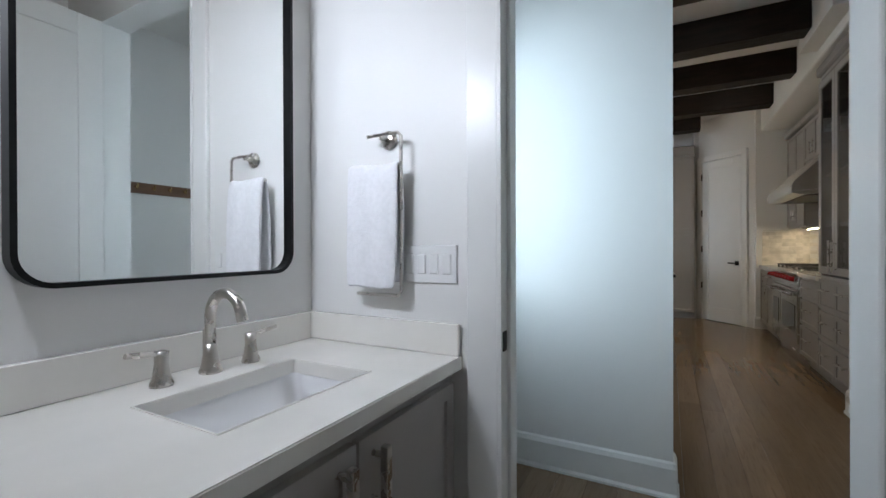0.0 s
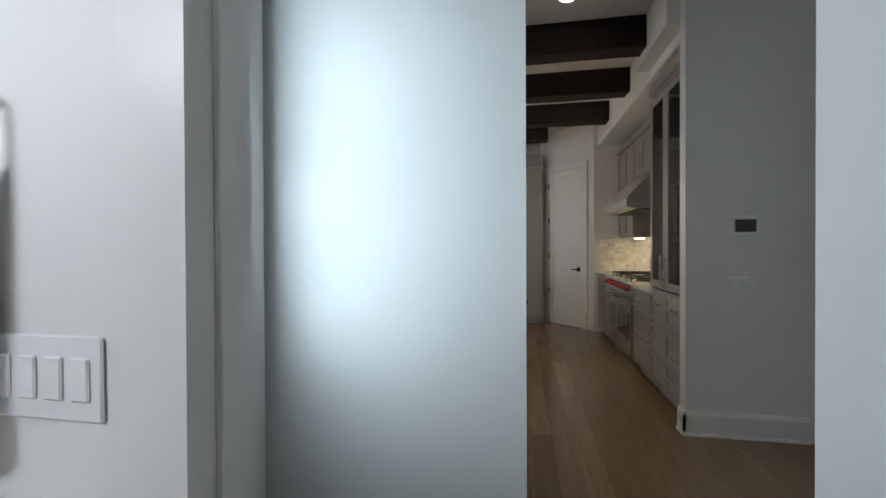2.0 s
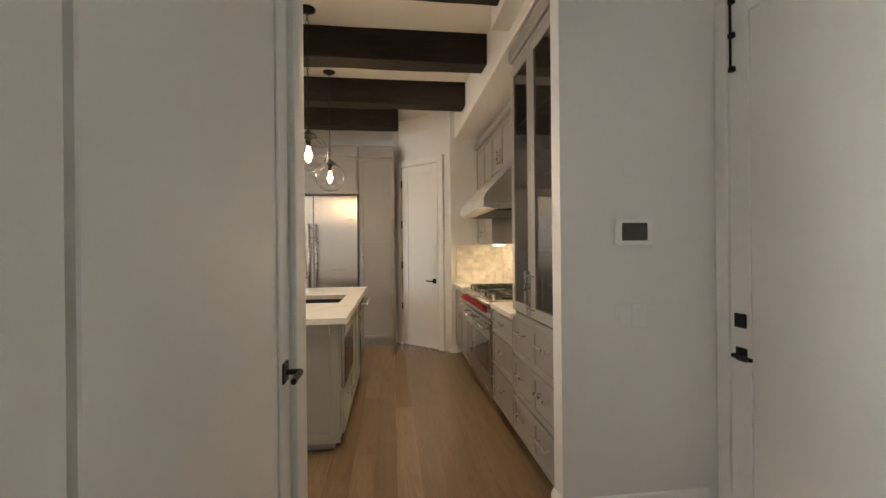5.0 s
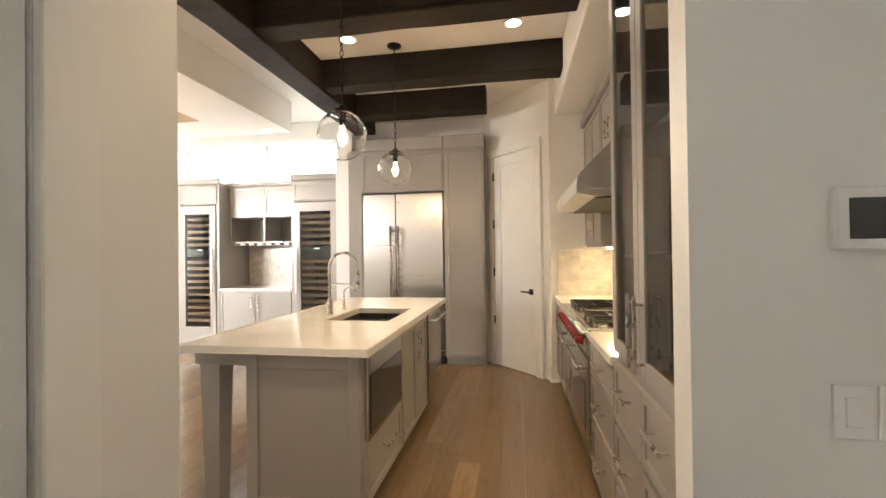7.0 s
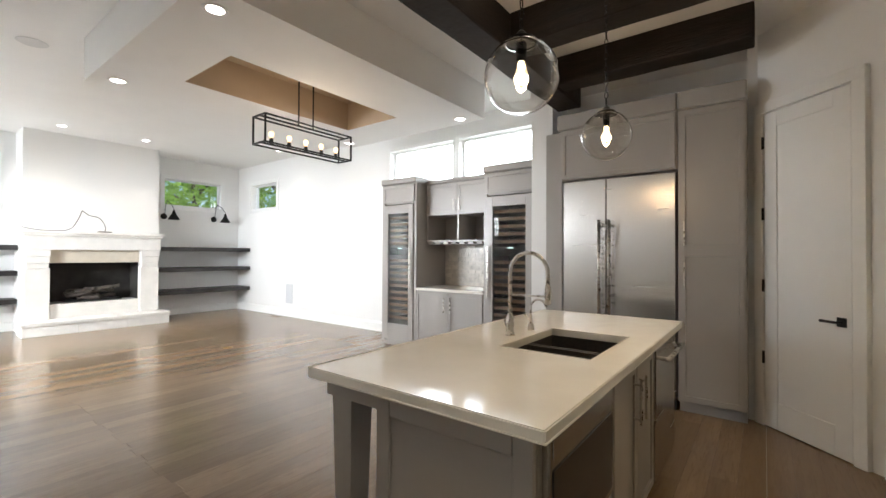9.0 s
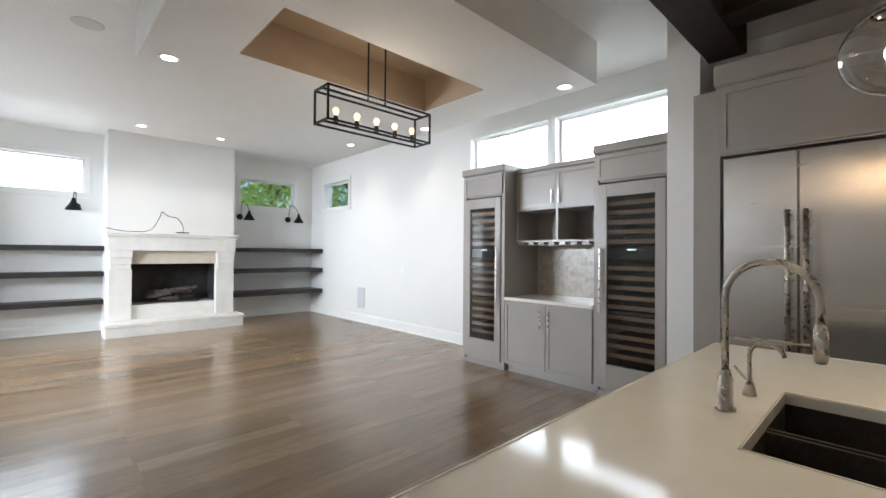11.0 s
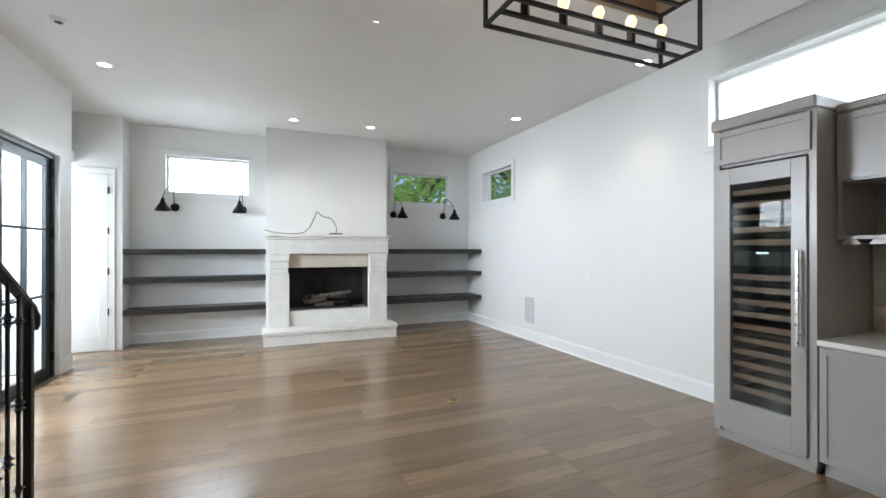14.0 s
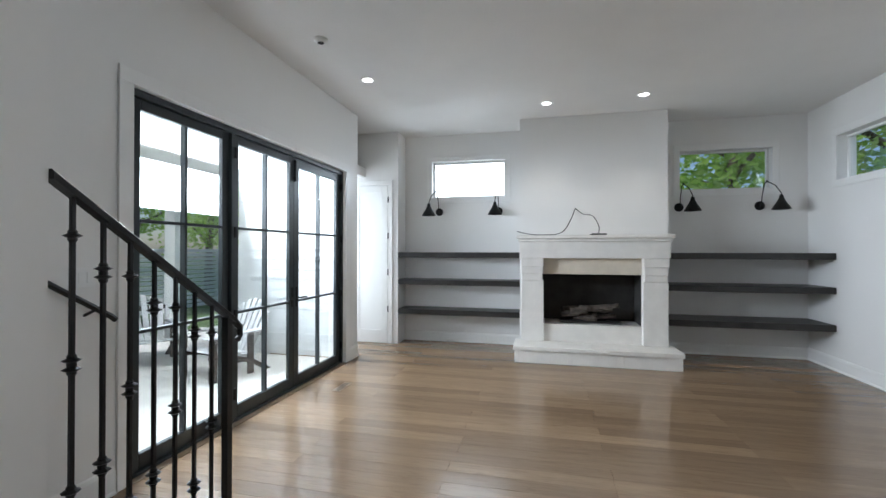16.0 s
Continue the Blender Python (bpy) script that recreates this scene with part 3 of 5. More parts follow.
def shaker(w, h, t=0.02, rail=0.055):
    bm = box(0, 0, 0, w, t, h)
    face = min(bm.faces, key=lambda f: f.calc_center_median().y)
    bmesh.ops.inset_region(bm, faces=[face], thickness=rail)
    bmesh.ops.inset_region(bm, faces=[face], thickness=0.003)
    bmesh.ops.translate(bm, vec=(0, 0.009, 0), verts=face.verts)
    return bm


def bar_pull(parent, x, z, length, upright=True, out=0.032, r=0.006, material=NICKEL):
    d = Vector((0, 0, 1)) if upright else Vector((1, 0, 0))
    c = Vector((x, -out, z))
    bm = box(*(c - d * length / 2 - Vector((r, r, r))), *(c + d * length / 2 + Vector((r, r, r))), 0.002)
    for s in (-0.4, 0.4):
        p = c + d * length * s
        tube([p, (p.x, 0.002, p.z)], r * 0.8, 8, bm)
    part("handle", bm, material, parent, "brushed nickel bar pull")


def front(th, x, z, w, h, pull=None, name="door", y=0.0, rail=0.055, material=GREIGE):
    d = part(name, rot_bm(shaker(w, h, rail=rail), Matrix.Translation((x, y - 0.02, z))), material, th)
    if pull:
        kind, px, pz, ln = pull
        hb = bmesh.new()
        c = Vector((x + px, y - 0.052, z + pz))
        dd = Vector((0, 0, 1)) if kind == "v" else Vector((1, 0, 0))
        box(*(c - dd * ln / 2 - Vector((0.006, 0.006, 0.006))), *(c + dd * ln / 2 + Vector((0.006, 0.006, 0.006))), 0.002, hb)
        for s in (-0.4, 0.4):
            p = c + dd * ln * s
            tube([p, (p.x, y - 0.018, p.z)], 0.005, 8, hb)
        part("handle", hb, NICKEL, d, "brushed nickel bar pull")
    return d


def cabinet(name, label, m, w, d, z0, z1, toe=0.0, group="", material=GREIGE):
    th = thing(name, label, "cabinet", m, group)
    bm = box(0, 0, z0 + toe, w, d, z1, 0.002)
    if toe:
        box(0.005, 0.06, z0, w - 0.005, d, z0 + toe, 0, bm)
    part("body", bm, material, th)
    return th


# range wall, facing west; local x runs towards the hall
def east(y):
    return pose(1.20, y, 0, 0, 0, -90)


tall = thing("display_cabinet", "greige tall cabinet with tinted glass doors over drawers", "cabinet", east(4.80))
bm = box(0, 0, 0.10, 0.82, 0.62, 0.93, 0.002)
box(0.005, 0.06, 0, 0.815, 0.62, 0.10, 0, bm)
box(0, 0, 0.93, 0.02, 0.62, 2.62, 0, bm)
box(0.80, 0, 0.93, 0.82, 0.62, 2.62, 0, bm)
box(0.02, 0.60, 0.93, 0.80, 0.62, 2.62, 0, bm)
box(0, 0, 2.62, 0.82, 0.62, 2.65, 0, bm)
part("body", bm, GREIGE, tall)
part("cornice", box(-0.025, -0.03, 2.65, 0.825, 0.6, 2.74, 0.012), GREIGE, tall)
for z in (1.35, 1.78, 2.20):
    part("shelf", box(0.02, 0.03, z, 0.80, 0.60, z + 0.02, 0.002), GREIGE, tall)
for x, px in ((0.01, 0.355), (0.412, 0.035)):
    bm = bmesh.new()
    for q in ((0, 0, 0.06, 1.64), (0.338, 0, 0.398, 1.64), (0.06, 0, 0.338, 0.06), (0.06, 1.58, 0.338, 1.64)):
        box(x + q[0], -0.02, 0.95 + q[1], x + q[2], 0, 0.95 + q[3], 0.002, bm)
    d = part("glass_door", bm, GREIGE, tall)
    part("glass", box(x + 0.06, -0.012, 1.01, x + 0.338, -0.008, 2.53), SMOKE, d, "tinted glass panel")
    bar_pull(d, x + px + 0.01, 1.10, 0.25, True, 0.05)
for z, h in ((0.12, 0.25), (0.385, 0.25), (0.65, 0.26)):
    for x in (0.01, 0.412):
        front(tall, x, z, 0.398, h - 0.01, ("h", 0.2, h * 0.62, 0.16), "drawer", rail=0.045)

c1 = cabinet("base_cabinet", "greige base cabinet with three drawers beside the range", east(5.40), 0.598, 0.62, 0, 0.875, 0.10, "kitchen base cabinets")
for z, h in ((0.12, 0.29), (0.42, 0.25), (0.68, 0.18)):
    front(c1, 0.008, z, 0.582, h - 0.01, ("h", 0.29, h * 0.6, 0.16), "drawer", rail=0.045)
c2 = cabinet("base_cabinet", "greige base cabinet in the corner past the range", east(7.465), 0.85, 0.62, 0, 0.875, 0.10, "kitchen base cabinets")
front(c2, 0.44, 0.12, 0.40, 0.55, ("v", 0.06, 0.42, 0.16))
front(c2, 0.44, 0.68, 0.40, 0.17, ("h", 0.2, 0.1, 0.16), "drawer", rail=0.04)
front(c2, 0.01, 0.12, 0.42, 0.73, ("v", 0.36, 0.6, 0.16))
for y0, y1 in ((4.805, 5.402), (6.612, 7.465)):
    tagged(obj("worktop", box(1.165, y0, 0.876, 1.835, y1, 0.916, 0.004), QUARTZ), "white quartz worktop beside the range", "worktop", group="range worktops")

# range
rg_ = thing("range_cooker", "wide stainless range with red knobs and two ovens", "range", east(6.607))
RWW = 1.2
bm = box(0, 0.0, 0.10, RWW, 0.62, 0.90, 0.003)
box(0.02, 0.05, 0.0, RWW - 0.02, 0.6, 0.10, 0, bm)
part("body", bm, STEEL, rg_)
part("toe_panel", box(0.01, 0.02, 0.05, RWW - 0.01, 0.045, 0.15, 0.003), STEEL, rg_)
part("control_panel", rot_bm(box(0, -0.02, 0, RWW, 0.02, 0.13, 0.004), Matrix.Translation((0, -0.02, 0.775)) @ Matrix.Rotation(radians(-8), 4, "X")), STEEL, rg_)
part("bullnose", tube([(0, -0.04, 0.905), (RWW, -0.04, 0.905)], 0.03, 14), STEEL, rg_, smooth=True)
part("cooktop", box(0, -0.03, 0.90, RWW, 0.62, 0.935, 0.004), STEEL, rg_, "stainless cooktop")
part("back_guard", box(0, 0.60, 0.93, RWW, 0.63, 1.0, 0.004), STEEL, rg_)
for i in range(9):
    x = 0.09 + i * 0.1275
    k = part("knob", rot_bm(lathe([(0.028, 0), (0.028, 0.012), (0.023, 0.014), (0.021, 0.042), (0.018, 0.046), (0, 0.046)], 16), Matrix.Translation((x, -0.045, 0.845)) @ Matrix.Rotation(radians(82), 4, "X")), RED, rg_, "red control knob", True)
    part("bezel", rot_bm(lathe([(0.034, 0), (0.034, 0.006), (0.028, 0.008)], 16), Matrix.Translation((x, -0.040, 0.845)) @ Matrix.Rotation(radians(82), 4, "X")), CHROME, k)
for x0, x1 in ((0.02, 0.46), (0.475, 1.18)):
    d = part("oven_door", box(x0, -0.035, 0.18, x1, 0, 0.735, 0.006), STEEL, rg_)
    part("oven_window", box(x0 + 0.08, -0.038, 0.30, x1 - 0.08, -0.034, 0.58, 0.002), DARKGLASS, d, "dark oven glass")
    bm = tube([(x0 + 0.03, -0.085, 0.69), (x1 - 0.03, -0.085, 0.69)], 0.014, 12)
    for x in (x0 + 0.05, x1 - 0.05):
        tube([(x, -0.085, 0.69), (x, -0.03, 0.69)], 0.011, 8, bm)
    part("oven_handle", bm, CHROME, d, "polished steel handle", True)
part("griddle", box(0.44, 0.06, 0.936, 0.72, 0.56, 0.95, 0.004), STEEL, rg_)
for gx in (0.03, 0.235, 0.745, 0.965):
    bm = bmesh.new()
    for q in (0.0, 0.19):
        tube([(gx + q, 0.02, 0.965), (gx + q, 0.58, 0.965)], 0.009, 6, bm)
    for j in range(5):
        y = 0.02 + j * 0.14
        tube([(gx, y, 0.965), (gx + 0.19, y, 0.965)], 0.008, 6, bm)
    tube([(gx + 0.095, 0.02, 0.965), (gx + 0.095, 0.58, 0.965)], 0.007, 6, bm)
    for q in (0.0, 0.19):
        for y in (0.03, 0.57):
            tube([(gx + q, y, 0.934), (gx + q, y, 0.965)], 0.008, 6, bm)
    part("grate", bm, CASTIRON, rg_, "black cast iron grate")
    for y in (0.16, 0.44):
        part("burner", lathe([(0.055, 0), (0.055, 0.012), (0.035, 0.014), (0.035, 0.022), (0, 0.024)], 16, (gx + 0.095, y, 0.935)), CASTIRON, rg_)

# hood
hd = thing("range_hood", "stainless range hood under greige cabinets", "range hood", pose(1.12, 6.607, 0, 0, 0, -90))
bm = bmesh.new()
prof = [(0.0, 1.72), (0.0, 1.80), (0.03, 1.85), (0.30, 2.12), (0.38, 2.16), (0.70, 2.16), (0.70, 1.72), (0.10, 1.70)]
r0 = [bm.verts.new((0.0, y, z)) for y, z in prof]
r1 = [bm.verts.new((RWW, y, z)) for y, z in prof]
bm.faces.new(r0)
bm.faces.new(r1[::-1])
for i in range(len(prof)):
    j = (i + 1) % len(prof)
    bm.faces.new((r0[i], r0[j], r1[j], r1[i]))
bmesh.ops.bevel(bm, geom=bm.edges[:], offset=0.006, segments=2, affect="EDGES")
part("canopy", bm, STEEL, hd)
part("filter", box(0.08, 0.12, 1.695, RWW - 0.08, 0.56, 1.712, 0.002), CASTIRON, hd)

u1 = cabinet("wall_cabinet", "greige wall cabinets above the hood", pose(1.50, 6.607, 0, 0, 0, -90), RWW, 0.34, 2.17, 2.66, 0, "kitchen wall cabinets")
for i in range(3):
    front(u1, 0.006 + i * 0.398, 2.19, 0.392, 0.45, ("v", 0.06 if i == 1 else 0.34, 0.12, 0.14))
part("cornice", box(-0.01, -0.05, 2.66, RWW, 0.33, 2.74, 0.012), GREIGE, u1)
u2 = cabinet("wall_cabinet", "greige wall cabinet in the corner", pose(1.50, 7.465, 0, 0, 0, -90), 0.85, 0.34, 1.42, 2.66, 0, "kitchen wall cabinets")
for x, px in ((0.01, 0.36), (0.43, 0.05)):
    front(u2, x, 1.44, 0.412, 1.20, ("v", px, 0.14, 0.14))
part("cornice", box(0, -0.05, 2.66, 0.85, 0.33, 2.74, 0.012), GREIGE, u2)
u3 = cabinet("wall_cabinet", "greige wall cabinet beside the display cabinet", pose(1.50, 5.40, 0, 0, 0, -90), 0.59, 0.34, 1.42, 2.66, 0, "kitchen wall cabinets")
front(u3, 0.01, 1.44, 0.57, 1.20, ("v", 0.06, 0.14, 0.14))
part("cornice", box(0, -0.05, 2.66, 0.59, 0.33, 2.74, 0.012), GREIGE, u3)
for y in (5.1, 7.0):
    st = thing("under_cabinet_light", "warm strip light under the wall cabinet", "light", pose(1.66, y, 1.405), "under cabinet lights")
    part("housing", box(-0.02, -0.2, 0, 0.02, 0.2, 0.014, 0.003), PLASTIC, st)
    part("diffuser", box(-0.014, -0.19, -0.004, 0.014, 0.19, 0.0), LED, st)

# refrigerator wall, facing south
fr = thing("refrigerator", "tall stainless built-in double refrigerator", "refrigerator", pose(-1.15, 7.99, 0))
part("body", box(0.005, 0.03, 0.1, 1.035, 0.64, 2.13, 0.002), STEEL, fr)
part("toe_grille", box(0.01, 0.02, 0.0, 1.03, 0.06, 0.10, 0.003), INSIDE, fr)
for x0, x1, hx in ((0.006, 0.430, 0.385), (0.436, 1.034, 0.480)):
    d = part("door", box(x0, -0.01, 0.11, x1, 0.03, 2.125, 0.006), STEEL, fr)
    bm = tube([(hx, -0.075, 0.72), (hx, -0.075, 1.72)], 0.016, 12)
    for z in (0.78, 1.66):
        tube([(hx, -0.075, z), (hx, -0.008, z)], 0.012, 8, bm)
    part("handle", bm, NICKEL, d, "long tubular steel handle", True)
fc = cabinet("fridge_top_cabinet", "greige cabinet above the refrigerator", pose(-1.17, 7.985, 0), 1.07, 0.67, 2.145, 2.66)
front(fc, 0.01, 2.16, 1.04, 0.48)
part("cornice", box(-0.03, -0.04, 2.66, 1.07, 0.6, 2.82, 0.012), GREIGE, fc)
tp = cabinet("pantry_cabinet", "tall greige pantry cabinet with two doors", pose(-0.098, 7.985, 0), 0.50, 0.67, 0, 2.66, 0.10)
front(tp, 0.02, 0.12, 0.465, 1.29, ("v", 0.035, 1.1, 0.2))
front(tp, 0.02, 1.43, 0.465, 1.21, ("v", 0.035, 0.14, 0.2))
part("cornice", box(0, -0.04, 2.66, 0.50, 0.6, 2.82, 0.012), GREIGE, tp)
fp = cabinet("fridge_side_panel", "dark gap panel beside the refrigerator", pose(-1.355, 8.03, 0), 0.18, 0.6, 0, 2.66)

# island
isl = thing("kitchen_island", "greige island with drawers, oven and dishwasher", "kitchen island", pose(0.0, 4.86, 0, 0, 0, 90))
bm = box(0, 0.0, 0.10, 2.10, 0.62, 0.62, 0.002)
for q in ((0, 0, 2.10, 0.06), (0, 0.60, 2.10, 0.62), (0, 0.06, 0.70, 0.60), (1.50, 0.06, 2.10, 0.60)):
    box(q[0], q[1], 0.62, q[2], q[3], 0.875, 0, bm)
box(0.06, 0.05, 0, 2.06, 0.60, 0.10, 0, bm)
part("body", bm, GREIGE, isl)
for e0, e1, f0, f1 in ((-0.012, -0.001, -0.026, -0.0125), (2.101, 2.112, 2.1125, 2.126)):
    ep = part("end_panel", box(e0, 0.002, 0.075, e1, 0.618, 0.874), GREIGE, isl)
    for q in ((0.0, 0.075, 0.065, 0.874), (0.555, 0.075, 0.62, 0.874)):
        part("stile", box(f0, q[0], q[1], f1, q[2], q[3], 0.003), GREIGE, ep)
    for z0, z1 in ((0.075, 0.145), (0.80, 0.874)):
        part("rail", box(f0, 0.066, z0, f1, 0.554, z1, 0.003), GREIGE, ep)
mw = part("microwave_drawer", box(0.03, -0.025, 0.43, 0.66, 0, 0.86, 0.004), STEEL, isl, "stainless microwave drawer")
part("glass", box(0.05, -0.029, 0.46, 0.64, -0.024, 0.76, 0.003), DARKGLASS, mw)
part("control_strip", box(0.05, -0.028, 0.79, 0.64, -0.024, 0.85, 0.002), STEEL, mw)
front(isl, 0.03, 0.12, 0.63, 0.295, ("h", 0.31, 0.19, 0.17), "drawer")
for x, px in ((0.70, 0.33), (1.085, 0.045)):
    front(isl, x, 0.12, 0.378, 0.735, ("v", px, 0.57, 0.2))
dw = part("dishwasher", box(1.48, -0.03, 0.11, 2.08, 0, 0.865, 0.006), STEEL, isl, "stainless dishwasher front")
bm = tube([(1.51, -0.085, 0.80), (2.05, -0.085, 0.80)], 0.013, 12)
for x in (1.53, 2.03):
    tube([(x, -0.085, 0.80), (x, -0.02, 0.80)], 0.011, 8, bm)
part("handle", bm, NICKEL, dw, "", True)
for x, y in ((0.04, 0.86), (1.99, 0.86)):
    bm = bmesh.new()
    lo = [bm.verts.new((x + a * 0.04 + 0.03, y + b * 0.04, 0)) for a, b in ((-1, -1), (1, -1), (1, 1), (-1, 1))]
    mid = [bm.verts.new((x + a * 0.055 + 0.03, y + b * 0.055, 0.70)) for a, b in ((-1, -1), (1, -1), (1, 1), (-1, 1))]
    top = [bm.verts.new((x + a * 0.06 + 0.03, y + b * 0.06, 0.875)) for a, b in ((-1, -1), (1, -1), (1, 1), (-1, 1))]
    for s, e in ((lo, mid), (mid, top)):
        for i in range(4):
            bm.faces.new((s[i], s[(i + 1) % 4], e[(i + 1) % 4], e[i]))
    bm.faces.new(lo[::-1])
    bm.faces.new(top)
    part("leg", bm, GREIGE, isl, "tapered square leg")
part("apron", box(0.0, 0.62, 0.80, 2.10, 0.94, 0.874, 0.002), GREIGE, isl)
top = sheet((-0.98, 0.05), (4.80, 7.12), [(-0.56, -0.10, 5.63, 6.30)], "z", 0.878, 0.038)
bmesh.ops.bevel(top, geom=[e for e in top.edges if e.is_manifold and e.calc_face_angle(0) > 1.2], offset=0.004, segments=2, affect="EDGES")
tagged(obj("island_worktop", top, QUARTZ), "thick white quartz worktop on the island", "worktop")
sk = thing("kitchen_sink", "dark composite double-bowl undermount sink", "sink", pose(-0.33, 5.965, 0.877))
for y0, y1 in ((-0.345, -0.01), (0.01, 0.345)):
    bm = box(-0.24, y0, -0.22, 0.24, y1, -0.205)
    for q in ((-0.245, y0, -0.23, y1), (0.23, y0, 0.245, y1), (-0.24, y0, 0.24, y0 + 0.012), (-0.24, y1 - 0.012, 0.24, y1)):
        box(q[0], q[1], -0.22, q[2], q[3], -0.004, 0, bm)
    b = part("bowl", bm, GRANITE, sk)
    part("drain", lathe([(0.045, 0), (0.045, 0.004), (0.0, 0.004)], 16, (0, (y0 + y1) / 2, -0.205)), CHROME, b)

fa = thing("kitchen_faucet", "tall brushed nickel spring-neck kitchen faucet", "faucet", pose(-0.66, 5.93, 0.916))
part("base", lathe([(0.03, 0), (0.03, 0.008), (0.022, 0.012), (0.022, 0.10), (0.018, 0.11), (0.014, 0.13)], 16), NICKEL, fa, "", True)
pth = [(0, 0, 0.12), (0, 0, 0.34)] + arc((0.115, 0, 0.36), 0.115, 180, 0, 14) + [(0.23, 0, 0.30)]
part("neck", tube(pth, 0.011, 12), NICKEL, fa, "", True)
part("spray_head", lathe([(0.012, 0), (0.017, 0.01), (0.017, 0.09), (0.012, 0.11)], 14, (0.23, 0, 0.19)), NICKEL, fa, "", True)
part("support_arm", tube([(0, 0, 0.235), (0.215, 0, 0.235)], 0.006, 8), NICKEL, fa)
part("lever", tube([(0, -0.02, 0.06), (0, -0.05, 0.065), (0.02, -0.10, 0.10)], 0.007, 8), NICKEL, fa)
fb = thing("filter_faucet", "small brushed nickel filter tap beside the faucet", "faucet", pose(-0.64, 6.16, 0.916))
part("base", lathe([(0.022, 0), (0.018, 0.03), (0.012, 0.05)], 14), NICKEL, fb, "", True)
part("spout", tube([(0, 0, 0.04), (0, 0, 0.12)] + arc((0.05, 0, 0.14), 0.05, 180, 10, 10), 0.007, 10), NICKEL, fb, "", True)
part("lever", tube([(0, 0.01, 0.04), (-0.05, 0.02, 0.09)], 0.005, 8), NICKEL, fb)

# ---------------- bar with wine coolers ----------------


def wine_cooler(x, w, label, hinge):
    th = thing("wine_cooler_cabinet", label, "wine cooler", pose(x, 8.39, 0), "wine coolers")
    bm = box(0, 0, 0.06, 0.05, 0.70, 2.42, 0.002)
    box(w - 0.05, 0, 0.06, w, 0.70, 2.42, 0.002, bm)
    box(0.05, 0.66, 0.06, w - 0.05, 0.70, 2.42, 0, bm)
    box(0.05, 0.02, 2.13, w - 0.05, 0.66, 2.42, 0, bm)
    box(0.05, 0.04, 0.0, w - 0.05, 0.66, 0.10, 0, bm)
    box(0.02, 0.03, 0, w - 0.02, 0.7, 0.06, 0, bm)
    part("body", bm, GREIGE, th)
    part("cornice", box(-0.008, -0.03, 2.42, w + 0.008, 0.70, 2.51, 0.012), GREIGE, th)
    front(th, 0.03, 2.15, w - 0.06, 0.25, None, "top_panel")
    part("lining", box(0.052, 0.58, 0.10, w - 0.052, 0.655, 2.12), INSIDE, th, "black cooler interior")
    for k, base in enumerate((0.40, 0.88, 1.52)):
        for i in range(5):
            z = base + i * 0.095
            part("rack_front", box(0.10, 0.05, z, w - 0.10, 0.075, z + 0.042, 0.003), RACKWOOD, th, "beech wine rack front")
            part("rack", box(0.10, 0.075, z, w - 0.10, 0.56, z + 0.006), INSIDE, th)
    for z0, z1 in ((1.365, 1.475), (0.835, 0.865)):
        part("divider", box(0.10, 0.03, z0, w - 0.10, 0.57, z1, 0.003), INSIDE, th)
    part("display", box(w / 2 - 0.04, 0.024, 1.455, w / 2 + 0.04, 0.03, 1.468), glow("cooler_display", (0.7, 0.95, 0.9), 2), th, "small lit display")
    bm = bmesh.new()
    for q in ((0.05, 0.10, 0.14, 2.11), (w - 0.14, 0.10, w - 0.05, 2.11), (0.14, 0.10, w - 0.14, 0.335), (0.14, 1.985, w - 0.14, 2.11)):
        box(q[0], -0.02, q[1], q[2], 0.025, q[3], 0.002, bm)
    d = part("door", bm, GREIGE, th)
    part("glass", box(0.14, -0.004, 0.335, w - 0.14, 0.002, 1.985), SMOKE, d, "tinted cooler glass")
    hx = w - 0.085 if hinge == "l" else 0.085
    bar_pull(d, hx, 1.16, 0.62, True, 0.055, 0.009)
    return th


wine_cooler(-4.19, 0.69, "narrow greige wine cooler column with glass door", "l")
wine_cooler(-2.36, 0.735, "wide greige wine cooler column with glass door", "r")
bc = cabinet("bar_cabinet", "greige bar base cabinet with two doors", pose(-3.495, 8.40, 0), 1.13, 0.68, 0, 0.86, 0.10)
front(bc, 0.01, 0.11, 0.56, 0.735, ("v", 0.51, 0.57, 0.2))
front(bc, 0.58, 0.11, 0.54, 0.735, ("v", 0.05, 0.57, 0.2))
tagged(obj("bar_worktop", box(-3.498, 8.375, 0.861, -2.362, 9.095, 0.898, 0.004), QUARTZ), "white quartz bar worktop", "worktop")
bu = thing("bar_wall_cabinet", "greige wall cabinet with cubbies and a glass rack", "cabinet", pose(-3.495, 8.62, 0))
bm = box(0, 0, 1.94, 1.13, 0.47, 2.40, 0.002)
for x in (0, 0.555, 1.105):
    box(x, 0, 1.58, x + 0.025, 0.47, 1.94, 0, bm)
box(0.02, 0.44, 1.58, 1.11, 0.47, 1.94, 0, bm)
box(0, -0.01, 1.555, 1.13, 0.47, 1.58, 0.002, bm)
part("body", bm, GREIGE, bu)
part("cornice", box(0, -0.03, 2.40, 1.13, 0.47, 2.46, 0.012), GREIGE, bu)
front(bu, 0.008, 1.955, 0.555, 0.43, ("v", 0.51, 0.13, 0.14))
front(bu, 0.568, 1.955, 0.555, 0.43, ("v", 0.045, 0.13, 0.14))
